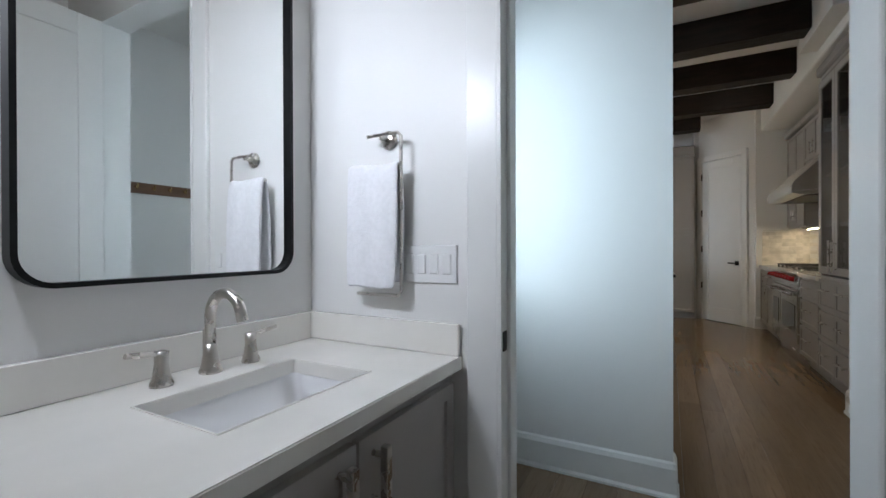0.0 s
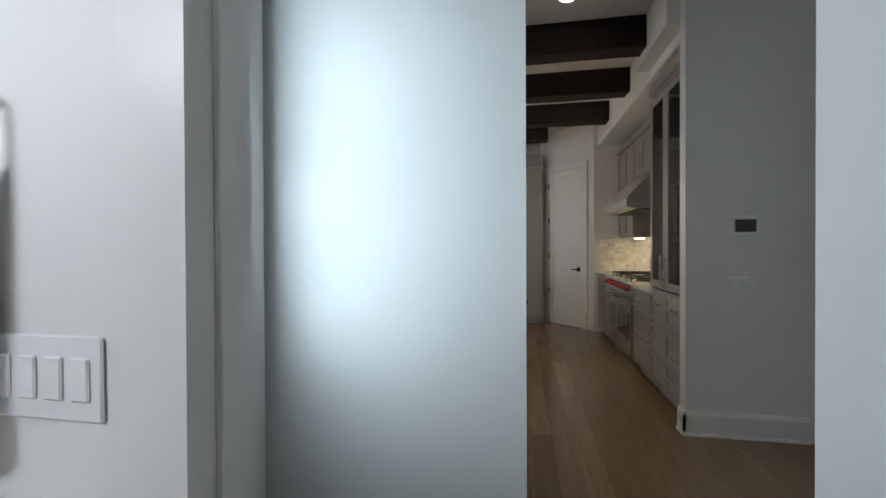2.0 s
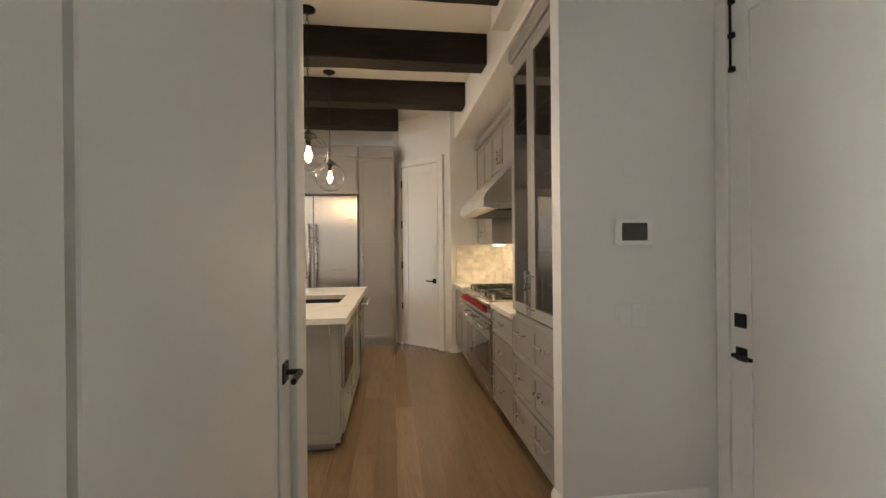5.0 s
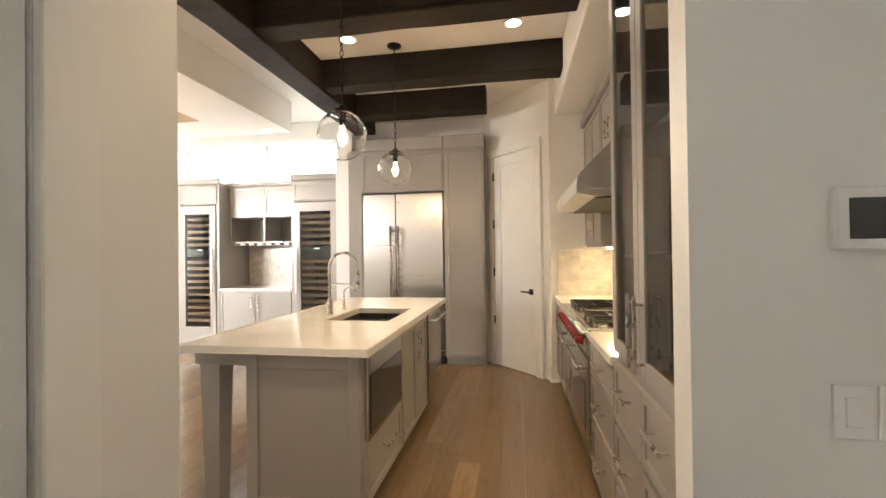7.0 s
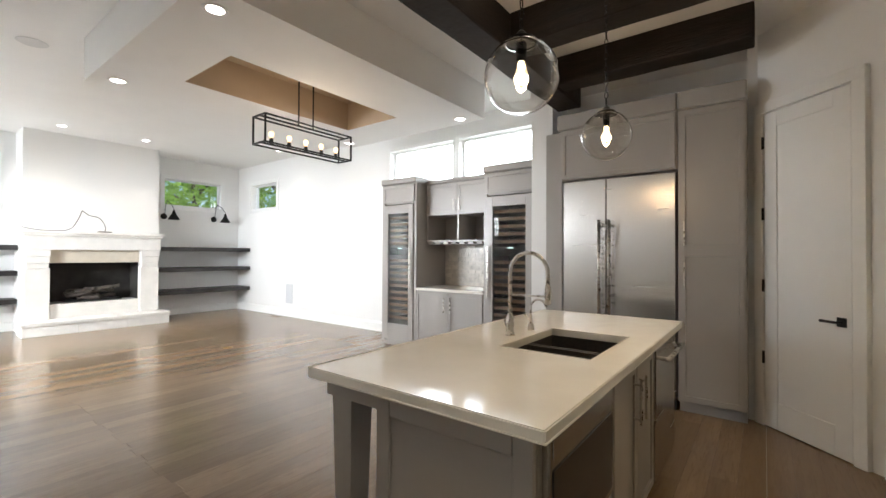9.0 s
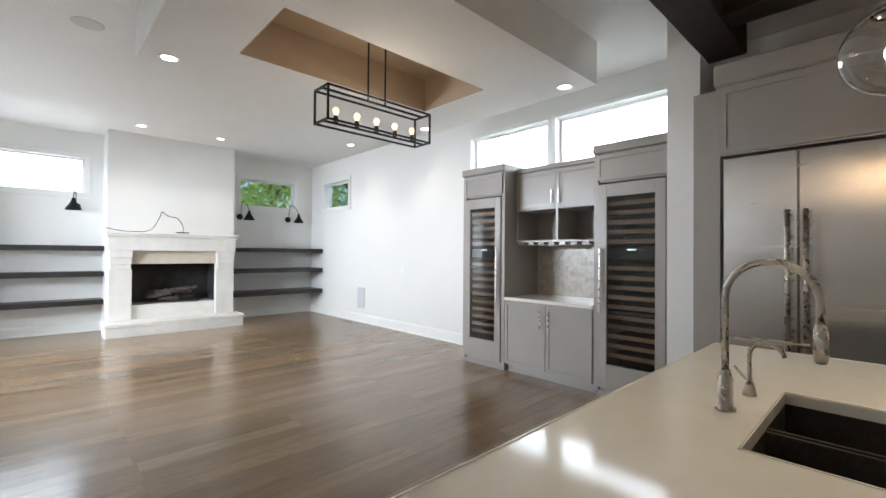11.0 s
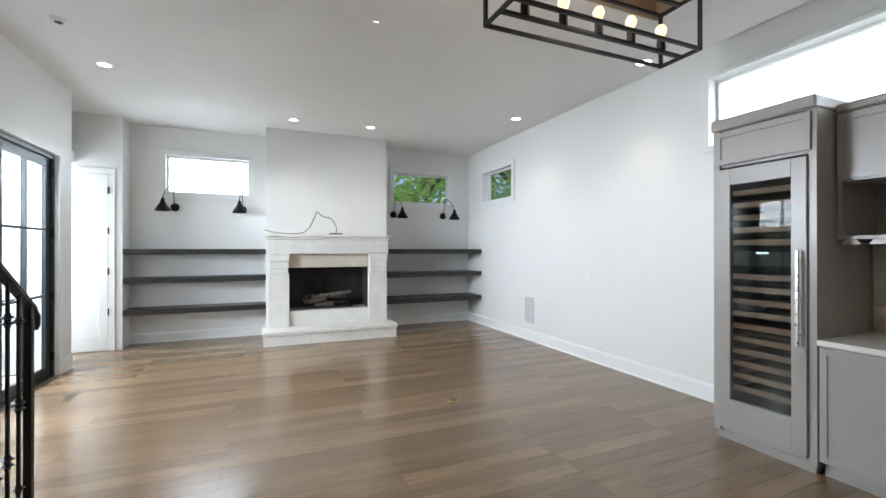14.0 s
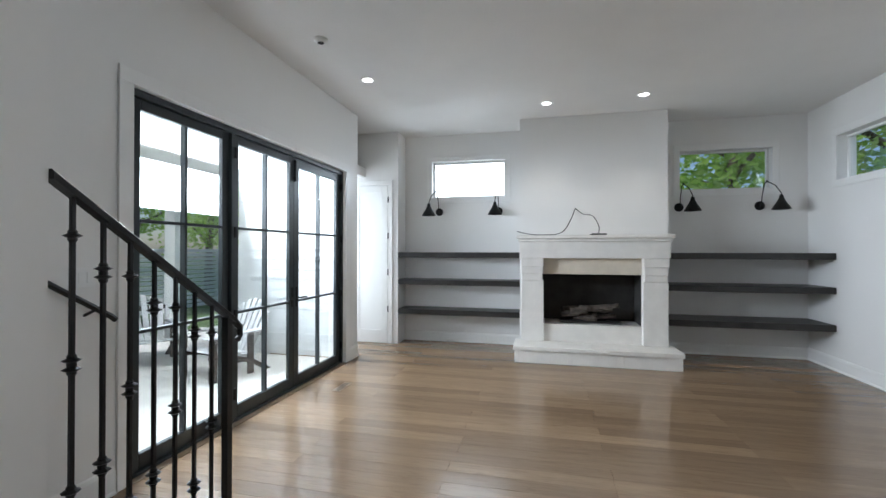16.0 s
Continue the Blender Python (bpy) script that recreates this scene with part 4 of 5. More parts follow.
for i in range(8):
    x = 0.07 + i * 0.142
    bm = bmesh.new()
    lo = [bm.verts.new((x + dx, 0.0, 1.556 + dz)) for dx, dz in ((-0.025, 0), (0.025, 0), (0.05, -0.028), (0.045, -0.034), (-0.045, -0.034), (-0.05, -0.028))]
    hi = [bm.verts.new((v.co.x, 0.42, v.co.z)) for v in lo]
    bm.faces.new(lo)
    bm.faces.new(hi[::-1])
    for k in range(6):
        bm.faces.new((lo[k], lo[(k + 1) % 6], hi[(k + 1) % 6], hi[k]))
    part("stemware_rail", bm, GREIGE, bu)

# ---------------- living room ----------------
fp_ = thing("fireplace", "pale cast-stone fireplace with hearth and gas logs", "fireplace", pose(-9.39, 6.125, 0, 0, 0, 90))
# local: x towards north, front towards -y (the room)
for i in range(3):
    part("hearth_block", box(-1.05 + i * 0.70 + 0.001, -0.49, 0, -1.05 + (i + 1) * 0.70 - 0.001, -0.005, 0.165, 0.003), STONE, fp_)
part("hearth_slab", box(-1.07, -0.51, 0.166, 1.07, -0.004, 0.225, 0.008, None, 2), STONE, fp_)
for s in (-1, 1):
    x0, x1 = sorted((s * 0.66, s * 0.98))
    part("leg", box(x0, -0.13, 0.226, x1, -0.003, 1.10, 0.006), STONE, fp_)
    for k, (z0, z1, o) in enumerate(((1.10, 1.19, 0.145), (1.19, 1.30, 0.16), (1.30, 1.42, 0.175))):
        part("corbel", box(x0 + 0.01 * (2 - k), -o, z0 + 0.001, x1 - 0.01 * (2 - k), -0.003, z1, 0.008, None, 2), STONE, fp_)
part("lintel", box(-1.0, -0.165, 1.421, 1.0, -0.003, 1.655, 0.006), STONE, fp_)
part("mantel_shelf", box(-1.04, -0.24, 1.70, 1.04, -0.003, 1.745, 0.008, None, 2), STONE, fp_)
part("mantel_moulding", box(-1.02, -0.20, 1.656, 1.02, -0.003, 1.699, 0.014, None, 3), STONE, fp_)
part("upper_slip", box(-0.66, -0.05, 1.19, 0.66, -0.003, 1.42, 0.004), mat("cream_stone_slip", (0.62, 0.56, 0.46), 0.6, vary=0.06, scale=6, bump=0.1), fp_)
part("lower_slip", box(-0.66, -0.06, 0.226, 0.66, -0.003, 0.47, 0.004), STONE, fp_)
bm = box(-0.675, 0.0, 0.455, 0.675, 0.50, 0.469)
box(-0.675, 0.46, 0.47, 0.675, 0.50, 1.2, 0, bm)
box(-0.70, 0.002, 0.47, -0.646, 0.48, 1.2, 0, bm)
box(0.662, 0.002, 0.47, 0.70, 0.48, 1.2, 0, bm)
box(-0.675, 0.002, 1.18, 0.675, 0.50, 1.2, 0, bm)
part("firebox", bm, SOOT, fp_, "dark firebox lining")
part("grate", box(-0.42, 0.06, 0.485, 0.42, 0.36, 0.51, 0.004), CASTIRON, fp_)
rnd = random.Random(4)
for i in range(13):
    a0, ln, row = rnd.uniform(-0.5, 0.5), rnd.uniform(0.26, 0.52), i % 4
    c = Vector((rnd.uniform(-0.24, 0.24), 0.10 + 0.07 * row * rnd.uniform(0.6, 1.1), 0.545 + 0.055 * (i // 4) + rnd.uniform(0, 0.02)))
    d = Vector((math.cos(a0), math.sin(a0) * 0.5, rnd.uniform(-0.12, 0.18)))
    pts = [c + d * ln * (k / 5 - 0.5) + Vector((0, 0, rnd.uniform(-0.008, 0.008))) for k in range(6)]
    part("log", tube(pts, [rnd.uniform(0.028, 0.045) for _ in range(6)], 9), LOG, fp_, "charred ceramic gas log", True)
cb = thing("television_cable", "loose dark cable lying on the mantel", "cable", pose(-9.27, 5.75, 1.747))
pts = [(0, -0.66, 0.06), (0.02, -0.55, 0.03), (0.04, -0.42, 0.008), (0.05, -0.25, 0.006), (0.04, -0.12, 0.012), (0.0, 0.0, 0.07), (-0.06, 0.10, 0.24), (-0.09, 0.15, 0.37), (-0.10, 0.17, 0.38), (-0.06, 0.26, 0.30), (0.0, 0.38, 0.27), (0.05, 0.46, 0.12), (0.06, 0.44, 0.008), (0.06, 0.34, 0.006), (0.06, 0.5, 0.006)]
sm = []
for i in range(len(pts) - 1):
    p0, p1, p2, p3 = [Vector(pts[max(0, min(len(pts) - 1, i + k))]) for k in (-1, 0, 1, 2)]
    for k in range(5):
        t = k / 5
        sm.append(0.5 * (2 * p1 + (p2 - p0) * t + (2 * p0 - 5 * p1 + 4 * p2 - p3) * t * t + (3 * p1 - p0 - 3 * p2 + p3) * t ** 3))
part("wire", tube(sm, 0.006, 6), IRON, cb, "", True)
part("plug", box(0.045, 0.36, 0.0, 0.075, 0.56, 0.02, 0.004), BLACK, cb)

for y0, y1, xf in ((3.145, 5.115, -9.60), (7.135, 9.095, -9.40)):
    for z in (1.50, 1.06, 0.58):
        b = box(XW + 0.001, y0, z - 0.085, xf, y1, z, 0.004)
        tagged(obj("floating_shelf", b, SHELF), "thick dark-stained floating shelf", "shelf", group="alcove shelves")


def sconce(y, z, dy):
    """A swing-arm lamp: the arm rises from the plate, bends over and drops to a cone shade dy along the wall."""
    th = thing("wall_sconce", "black swing-arm wall sconce with cone shade", "wall lamp", pose(XW + 0.001, y, z), "alcove sconces")
    part("backplate", rot_bm(lathe([(0.065, 0), (0.065, 0.012), (0.05, 0.022), (0.0, 0.024)], 20), Matrix.Rotation(radians(90), 4, "Y")), BLACK, th, "", True)
    part("joint", lathe([(0.0, -0.03), (0.018, -0.024), (0.018, 0.024), (0.0, 0.03)], 12, (0.06, 0, 0)), BLACK, th, "", True)
    part("arm", tube([(0.02, 0, 0), (0.06, 0, 0), (0.065, 0.02 * dy, 0.12), (0.08, 0.15 * dy, 0.30), (0.10, 0.3 * dy, 0.335)], 0.007, 8), BLACK, th, "", True)
    part("arm", tube([(0.10, 0.3 * dy, 0.335), (0.17, 0.7 * dy, 0.27), (0.22, dy, 0.15), (0.22, dy, 0.11)], 0.007, 8), BLACK, th, "", True)
    part("elbow", lathe([(0.0, -0.018), (0.014, -0.012), (0.014, 0.012), (0.0, 0.018)], 10, (0.10, 0.3 * dy, 0.335)), BLACK, th, "", True)
    s = part("shade", lathe([(0.016, 0.13), (0.024, 0.12), (0.03, 0.08), (0.055, 0.03), (0.11, -0.06), (0.115, -0.075), (0.108, -0.07), (0.05, 0.025), (0.026, 0.07), (0.0, 0.08)], 20, (0.22, dy, 0)), BLACK, th, "black cone shade", True)
    part("bulb", lathe([(0.0, -0.04), (0.022, -0.025), (0.022, 0.0), (0.012, 0.04), (0, 0.07)], 12, (0.22, dy, 0)), PLASTIC, s)


for y, dy in ((3.75, -0.13), (4.75, -0.04), (7.44, 0.12), (8.50, 0.17)):
    sconce(y, 2.18, dy)

# chandelier
ch = thing("linear_chandelier", "black open-frame box chandelier with five lit bulbs", "chandelier", pose(-3.42, 6.47, 2.46))
L, W_, H_ = 0.53, 0.11, 0.27
E8 = [(sx * W_, sy * L, z) for sx in (-1, 1) for sy in (-1, 1) for z in (0, H_)]
for i, p in enumerate(E8):
    for q in E8[i + 1:]:
        if sum(abs(a - b) > 1e-6 for a, b in zip(p, q)) == 1:
            lo = [min(a, b) - 0.008 for a, b in zip(p, q)]
            hi = [max(a, b) + 0.008 for a, b in zip(p, q)]
            part("frame_bar", box(*lo, *hi, 0.001), BLACK, ch)
part("lamp_rail", box(-0.01, -L, 0.0, 0.01, L, 0.016, 0.001), BLACK, ch)
part("top_rail", box(-0.01, -L, H_ - 0.008, 0.01, L, H_ + 0.008, 0.001), BLACK, ch)
for y in (-0.09, 0.09):
    part("rod", tube([(0, y, H_), (0, y, 0.96)], 0.008, 8), BLACK, ch)
part("canopy", box(-0.06, -0.16, 0.94, 0.06, 0.16, 0.96, 0.004), BLACK, ch)
for i in range(5):
    y = -0.40 + 0.2 * i
    s = part("socket", lathe([(0.016, 0.01), (0.020, 0.015), (0.020, 0.065), (0.014, 0.075)], 12, (0, y, 0)), BLACK, ch)
    part("bulb", lathe([(0.010, 0.07), (0.015, 0.085), (0.026, 0.108), (0.026, 0.12), (0.016, 0.138), (0, 0.144)], 14, (0, y, 0)), BULB, s, "glowing warm bulb", True)
lamp("POINT", "chandelier_light", pose(-3.42, 6.47, 2.60), 14, WARM, soft=0.3)


def pendant(x, y, z, top):
    th = thing("globe_pendant", "clear glass globe pendant with a filament bulb, lit", "pendant lamp", pose(x, y, z), "island pendants")
    R = 0.152
    prof = [(R * math.sin(radians(a)), -R * math.cos(radians(a))) for a in range(0, 161, 8)]
    inner = [(r * 0.985, zz * 0.985) for r, zz in reversed(prof)]
    gl = part("globe", lathe(prof + inner, 40), CLEAR, th, "clear glass globe", True)
    gl.visible_shadow = False
    part("cap", lathe([(0.056, 0.138), (0.056, 0.152), (0.030, 0.160), (0.022, 0.175), (0.010, 0.19), (0, 0.19)], 20), BLACK, th, "", True)
    part("socket", lathe([(0.02, 0.06), (0.022, 0.14), (0.02, 0.14)], 14), BLACK, th)
    b = part("bulb", lathe([(0.012, 0.065), (0.022, 0.03), (0.026, -0.01), (0.022, -0.05), (0.0, -0.07)], 16), CLEAR, th, "clear filament bulb", True)
    b.visible_shadow = False
    part("filament", tube([(0.006, 0, 0.05), (0.009, 0.004, -0.045), (-0.003, 0.006, 0.04), (-0.008, -0.003, -0.045), (-0.004, -0.006, 0.05)], 0.0017, 6), FILAMENT, b)
    n = int((top - z - 0.21) / 0.042)
    bm = bmesh.new()
    for i in range(n):
        zz = 0.20 + i * 0.042
        pl = "xz" if i % 2 else "yz"
        pts = [(p[0] if pl == "xz" else 0, p[1] if pl == "yz" else 0, zz + 0.015 + (p[2]) * 2.2) for p in arc((0, 0, 0), 0.011, 0, 330, 8, pl)]
        tube(pts, 0.0028, 5, bm, True)
    part("chain", bm, BLACK, th)
    part("canopy", lathe([(0.0, -0.03), (0.03, -0.028), (0.062, -0.012), (0.065, 0)], 20, (0, 0, top - z)), BLACK, th, "", True)
    lamp("POINT", "pendant_light", pose(x, y, z - 0.01), 5, (1, 0.70, 0.40), soft=0.03)


pendant(-0.28, 5.31, 2.11, CK)
pendant(-0.28, 6.48, 2.13, CK)


def downlight(x, y, z, watts, spot=115, color=(1, 0.90, 0.77)):
    th = thing("recessed_downlight", "white recessed ceiling downlight, lit", "downlight", pose(x, y, z), "recessed downlights")
    part("trim_ring", lathe([(0.058, -0.001), (0.062, -0.006), (0.082, -0.005), (0.085, 0.0)], 28), PLASTIC, th, "", True)
    part("lens", lathe([(0.0, -0.003), (0.058, -0.003), (0.058, -0.001)], 24), DISC, th)
    lamp("SPOT", "downlight_beam", pose(x, y, z - 0.02), watts, color, spot=spot, soft=0.06)


for x, y in ((-7.54, 3.49), (-8.78, 5.50), (-8.72, 6.68), (-7.40, 8.60), (-5.48, 8.56), (-5.49, 5.97)):
    downlight(x, y, CL, 36, 92, (1, 0.84, 0.64))
for x, y in ((-4.52, 5.10), (-2.50, 8.05), (-4.52, 8.0), (-2.50, 5.10)):
    downlight(x, y, 3.06, 6)
# the last, at y 3.2, is an unseen extra that adds weak warm light
for x, y, p in ((0.77, 6.3, 50), (-0.64, 6.3, 44), (0.39, 4.1, 52), (0.77, 3.2, 3)):
    downlight(x, y, CK, p, 72, (1, 0.80, 0.52))
# unseen bathroom downlight, added to brighten the towel wall
downlight(-0.7, 0.3, CK, 9, 130, (1, 0.93, 0.86))
sd = thing("smoke_detector", "round white smoke detector on the ceiling", "smoke detector", pose(-6.57, 3.44, CL))
part("body", lathe([(0.0, -0.035), (0.045, -0.033), (0.06, -0.02), (0.065, 0)], 24), PLASTIC, sd, "", True)
part("vent", lathe([(0.025, -0.037), (0.03, -0.037), (0.03, -0.033)], 16), SCREEN, sd)
sk2 = thing("ceiling_speaker", "round white ceiling loudspeaker grille", "loudspeaker", pose(-5.32, 4.61, CL))
part("grille", lathe([(0.0, -0.006), (0.115, -0.006), (0.125, 0)], 30), mat("speaker_grille", (0.62, 0.62, 0.61), 0.7, vary=0.05, scale=200), sk2)

# small wall and floor fittings
VENTGREY = mat("grey_vent_paint", (0.55, 0.56, 0.57), 0.5, vary=0.03)
sv = thing("wall_vent", "pale grey slatted air return grille low on the wall", "vent", pose(-7.88, YN, 0.29))
part("frame", box(0, -0.012, 0, 0.25, -0.001, 0.42, 0.004), VENTGREY, sv)
for i in range(13):
    part("slat", box(0.02, -0.018, 0.025 + i * 0.028, 0.23, -0.010, 0.035 + i * 0.028, 0.002), VENTGREY, sv)
for x, y, rz in ((-8.04, 8.93, 0), (-7.37, 3.27, 0)):
    fv = thing("floor_vent", "slotted oak floor register", "vent", pose(x, y, 0.0, 0, 0, rz), "floor vents")
    part("plate", box(-0.15, -0.05, -0.011, 0.15, 0.05, 0.004, 0.002), VENTWOOD, fv)
    for i in range(10):
        part("slot", box(-0.125 + i * 0.027, -0.035, 0.0041, -0.115 + i * 0.027, 0.035, 0.0048), INSIDE, fv)
fo = thing("floor_outlet", "round brass floor outlet", "floor outlet", pose(-5.745, 6.79, 0.0))
part("plate", lathe([(0.0, 0.004), (0.062, 0.004), (0.075, -0.002)], 28), BRASS, fo)
for x in (-0.028, 0.028):
    cv = part("cover", lathe([(0.0, 0.008), (0.021, 0.008), (0.022, 0.004)], 16, (x, 0, 0)), BRASS, fo)
    part("slot", box(x - 0.012, -0.003, 0.0081, x + 0.012, 0.003, 0.0086), INSIDE, cv)
ow = thing("wall_outlet", "white wall outlet plate", "outlet", pose(-6.42, YN - 0.001, 1.05))
part("plate", box(-0.035, -0.006, 0, 0.035, 0, 0.115, 0.002), PLASTIC, ow)
cp = thing("control_panel", "white wall control panel with a dark screen", "control panel", pose(1.42, 3.869, 1.375))
part("housing", box(0, -0.024, 0, 0.19, 0, 0.135, 0.006), PLASTIC, cp)
part("screen", box(0.025, -0.026, 0.025, 0.155, -0.0235, 0.11, 0.001), SCREEN, cp)
for i in range(2):
    sw = thing("light_switch", "white rocker light switch plate", "light switch", pose(1.42 + i * 0.085, 3.869, 0.98), "hall light switches")
    part("plate", box(0, -0.006, 0, 0.075, 0, 0.115, 0.002), PLASTIC, sw)
    part("rocker", box(0.022, -0.010, 0.025, 0.053, -0.005, 0.09, 0.002), PLASTIC, sw)

# ---------------- stairs and railing ----------------
stc = thing("staircase", "oak stairs with white risers going up behind the railing", "stairs", pose(-4.62, 2.86, 0))
for i in range(12):
    x, z = 0.26 * i, 0.18 * i
    part("riser", box(x, 0.0, z + 0.001 if i else 0.001, x + 0.25, 0.84, z + 0.15), TRIM, stc, "white riser")
    part("tread", box(x - 0.03, 0.0, z + 0.151, x + 0.255, 1.06 if i < 2 else 0.85, z + 0.182, 0.006), VENTWOOD, stc, "oak tread")
RA = Vector((-4.80, 3.93, 1.20))
SL = 0.71


def rail_z(x):
    return RA.z + (x - RA.x) * SL


rl = thing("stair_railing", "black wrought-iron railing with knuckled balusters", "railing", pose(0, 0, 0))
bm = bmesh.new()
x0, x1 = -4.84, -4.021
ring = []
for x in (x0, x1):
    zc = rail_z(x)
    ring.append([bm.verts.new((x, 3.93 + a, zc + b)) for a, b in ((-0.022, -0.014), (0.022, -0.014), (0.022, 0.010), (0.012, 0.018), (-0.012, 0.018), (-0.022, 0.010))])
for k in range(6):
    bm.faces.new((ring[0][k], ring[0][(k + 1) % 6], ring[1][(k + 1) % 6], ring[1][k]))
bm.faces.new(ring[0][::-1])
bm.faces.new(ring[1])
part("handrail", bm, IRON, rl)
part("scroll_end", tube([(x0, 3.93, rail_z(x0)), (x0 - 0.045, 3.93, rail_z(x0) - 0.045), (x0 - 0.05, 3.93, rail_z(x0) - 0.09), (x0 - 0.03, 3.93, rail_z(x0) - 0.11)], [0.018, 0.018, 0.015, 0.014], 8), IRON, rl)


def baluster(x, bot, thick, knuckles):
    top = rail_z(x) - 0.012
    b = part("baluster" if thick < 0.02 else "newel_post", box(x - thick / 2, 3.93 - thick / 2, bot, x + thick / 2, 3.93 + thick / 2, top, 0.001), IRON, rl)
    for z in knuckles:
        part("knuckle", lathe([(0.009, -0.022), (0.014, -0.014), (0.013, -0.008), (0.028, 0.0), (0.013, 0.008), (0.014, 0.014), (0.009, 0.022)], 8, (x, 3.93, z)), IRON, b)


baluster(-4.80, 0.0, 0.034, ())
for i in range(7):
    x = -4.70 + i * 0.1015
    t0 = rail_z(x)
    base = 0.182 * (1 + int((x + 4.65) / 0.26)) if x > -4.65 else 0.0
    if i % 2:
        ks = (t0 - 0.18, t0 - 0.21, t0 - 0.86, t0 - 0.89)
    else:
        ks = (t0 - 0.14, t0 - 0.55, t0 - 0.58, t0 - 0.98)
    baluster(x, base, 0.014, [k for k in ks if k > base + 0.03])
wr = thing("wall_handrail", "short black iron handrail on the stair wall", "handrail", pose(0, 0, 0))
part("rail", tube([(-5.08, 2.90, 1.095), (-5.05, 2.90, 1.12), (-3.4, 2.90, 2.19)], 0.018, 8), IRON, wr)
for x in (-4.95, -4.1):
    part("bracket", tube([(x, 2.90, 1.10 + (x + 5.05) * 0.65), (x, 2.83, 1.07 + (x + 5.05) * 0.65)], 0.009, 8), IRON, wr)
ss = thing("light_switch", "white rocker light switch plate by the stairs", "light switch", pose(-4.89, 2.831, 1.30, 0, 0, 180))
part("plate", box(0, -0.006, 0, 0.12, 0, 0.115, 0.002), PLASTIC, ss)
for i in range(2):
    part("rocker", box(0.02 + i * 0.047, -0.010, 0.025, 0.052 + i * 0.047, -0.005, 0.09, 0.002), PLASTIC, ss)

# ---------------- bathroom ----------------
va = thing("bathroom_vanity", "greige vanity cabinet with shaker doors", "vanity", pose(-0.578, 1.19, 0, 0, 0, 90) @ pose(-1.90, 0, 0))
bm = box(0.0, 0, 0.10, 1.895, 0.605, 0.64)
for q in ((0, 0, 1.895, 0.018), (0, 0.59, 1.895, 0.605), (0, 0.018, 0.02, 0.6), (1.875, 0.018, 1.895, 0.6)):
    box(q[0], q[1], 0.64, q[2], q[3], 0.80, 0, bm)
box(0.0, 0.06, 0, 1.895, 0.605, 0.10, 0, bm)
part("body", bm, GREIGE, va)
for i, px in enumerate((0.40, 0.05, 0.40, 0.05)):
    x = 0.03 + i * 0.462
    d = front(va, x, 0.12, 0.452, 0.645, None, rail=0.06)
    bar_pull(d, x + px, 0.67, 0.13, True, 0.055, 0.010)
vt = sheet((-1.185, -0.548), (-0.70, 1.193), [(-0.99, -0.698, 0.478, 0.925)], "z", 0.802, 0.038)
bmesh.ops.bevel(vt, geom=[e for e in vt.edges if e.is_manifold and e.calc_face_angle(0) > 1.2], offset=0.003, segments=2, affect="EDGES")
tagged(obj("vanity_worktop", vt, QUARTZ), "white quartz vanity worktop", "worktop")
tagged(obj("backsplash", box(-1.188, -0.70, 0.841, -1.168, 1.171, 0.941, 0.002), QUARTZ), "white quartz upstand behind the vanity", "backsplash", group="vanity upstands")
tagged(obj("backsplash", box(-1.188, 1.173, 0.841, -0.55, 1.193, 0.941, 0.002), QUARTZ), "white quartz upstand behind the vanity", "backsplash", group="vanity upstands")
bs = thing("bathroom_sink", "white undermount rectangular basin", "sink", pose(-0.844, 0.70, 0.801))
bm = bmesh.new()
rings = []
for w, d, z in ((0.152, 0.23, 0), (0.146, 0.223, -0.02), (0.132, 0.21, -0.09), (0.10, 0.17, -0.135), (0.0, 0.0, -0.145)):
    if w == 0:
        c = bm.verts.new((0, 0, z))
        for k in range(len(rings[-1])):
            bm.faces.new((rings[-1][k], rings[-1][(k + 1) % len(rings[-1])], c))
        break
    pts = []
    for cx, cy, a0 in ((w - 0.04, d - 0.04, 0), (-w + 0.04, d - 0.04, 90), (-w + 0.04, -d + 0.04, 180), (w - 0.04, -d + 0.04, 270)):
        pts += [(p[0], p[1], z) for p in arc((cx, cy, z), 0.04, a0, a0 + 90, 5, "xy")]
    r = [bm.verts.new(p) for p in pts]
    if rings:
        for k in range(len(r)):
            bm.faces.new((rings[-1][k], rings[-1][(k + 1) % len(r)], r[(k + 1) % len(r)], r[k]))
    rings.append(r)
part("basin", bm, CERAMIC, bs, "", True)
part("drain", lathe([(0.0, -0.138), (0.022, -0.138), (0.022, -0.143)], 16), NICKEL, bs)

bf = thing("bathroom_faucet", "brushed nickel widespread bathroom faucet", "faucet", pose(-1.085, 0.718, 0.841))
part("base", lathe([(0.030, 0), (0.030, 0.006), (0.024, 0.02), (0.019, 0.05), (0.017, 0.08)], 20), NICKEL, bf, "", True)
part("spout", tube([(0, 0, 0.07), (0, 0, 0.15)] + arc((0.065, 0, 0.155), 0.065, 180, 20, 16) + [(0.135, 0, 0.150)], 0.0145, 14), NICKEL, bf, "", True)
part("lift_rod", tube([(-0.03, 0, 0.0), (-0.03, 0, 0.115)], 0.003, 6), NICKEL, bf)
for y, s in ((-0.128, -1), (0.127, 1)):
    hb = part("handle_base", lathe([(0.027, 0), (0.027, 0.006), (0.020, 0.025), (0.016, 0.055), (0.017, 0.085), (0.0, 0.09)], 20, (0, y, 0)), NICKEL, bf, "", True)
    part("lever", tube([(0, y, 0.08), (0.01, y + s * 0.085, 0.092)], 0.007, 10), NICKEL, hb)

mi = thing("wall_mirror", "rounded rectangular mirror in a black metal frame", "mirror", pose(-1.189, 0.702, 1.095))


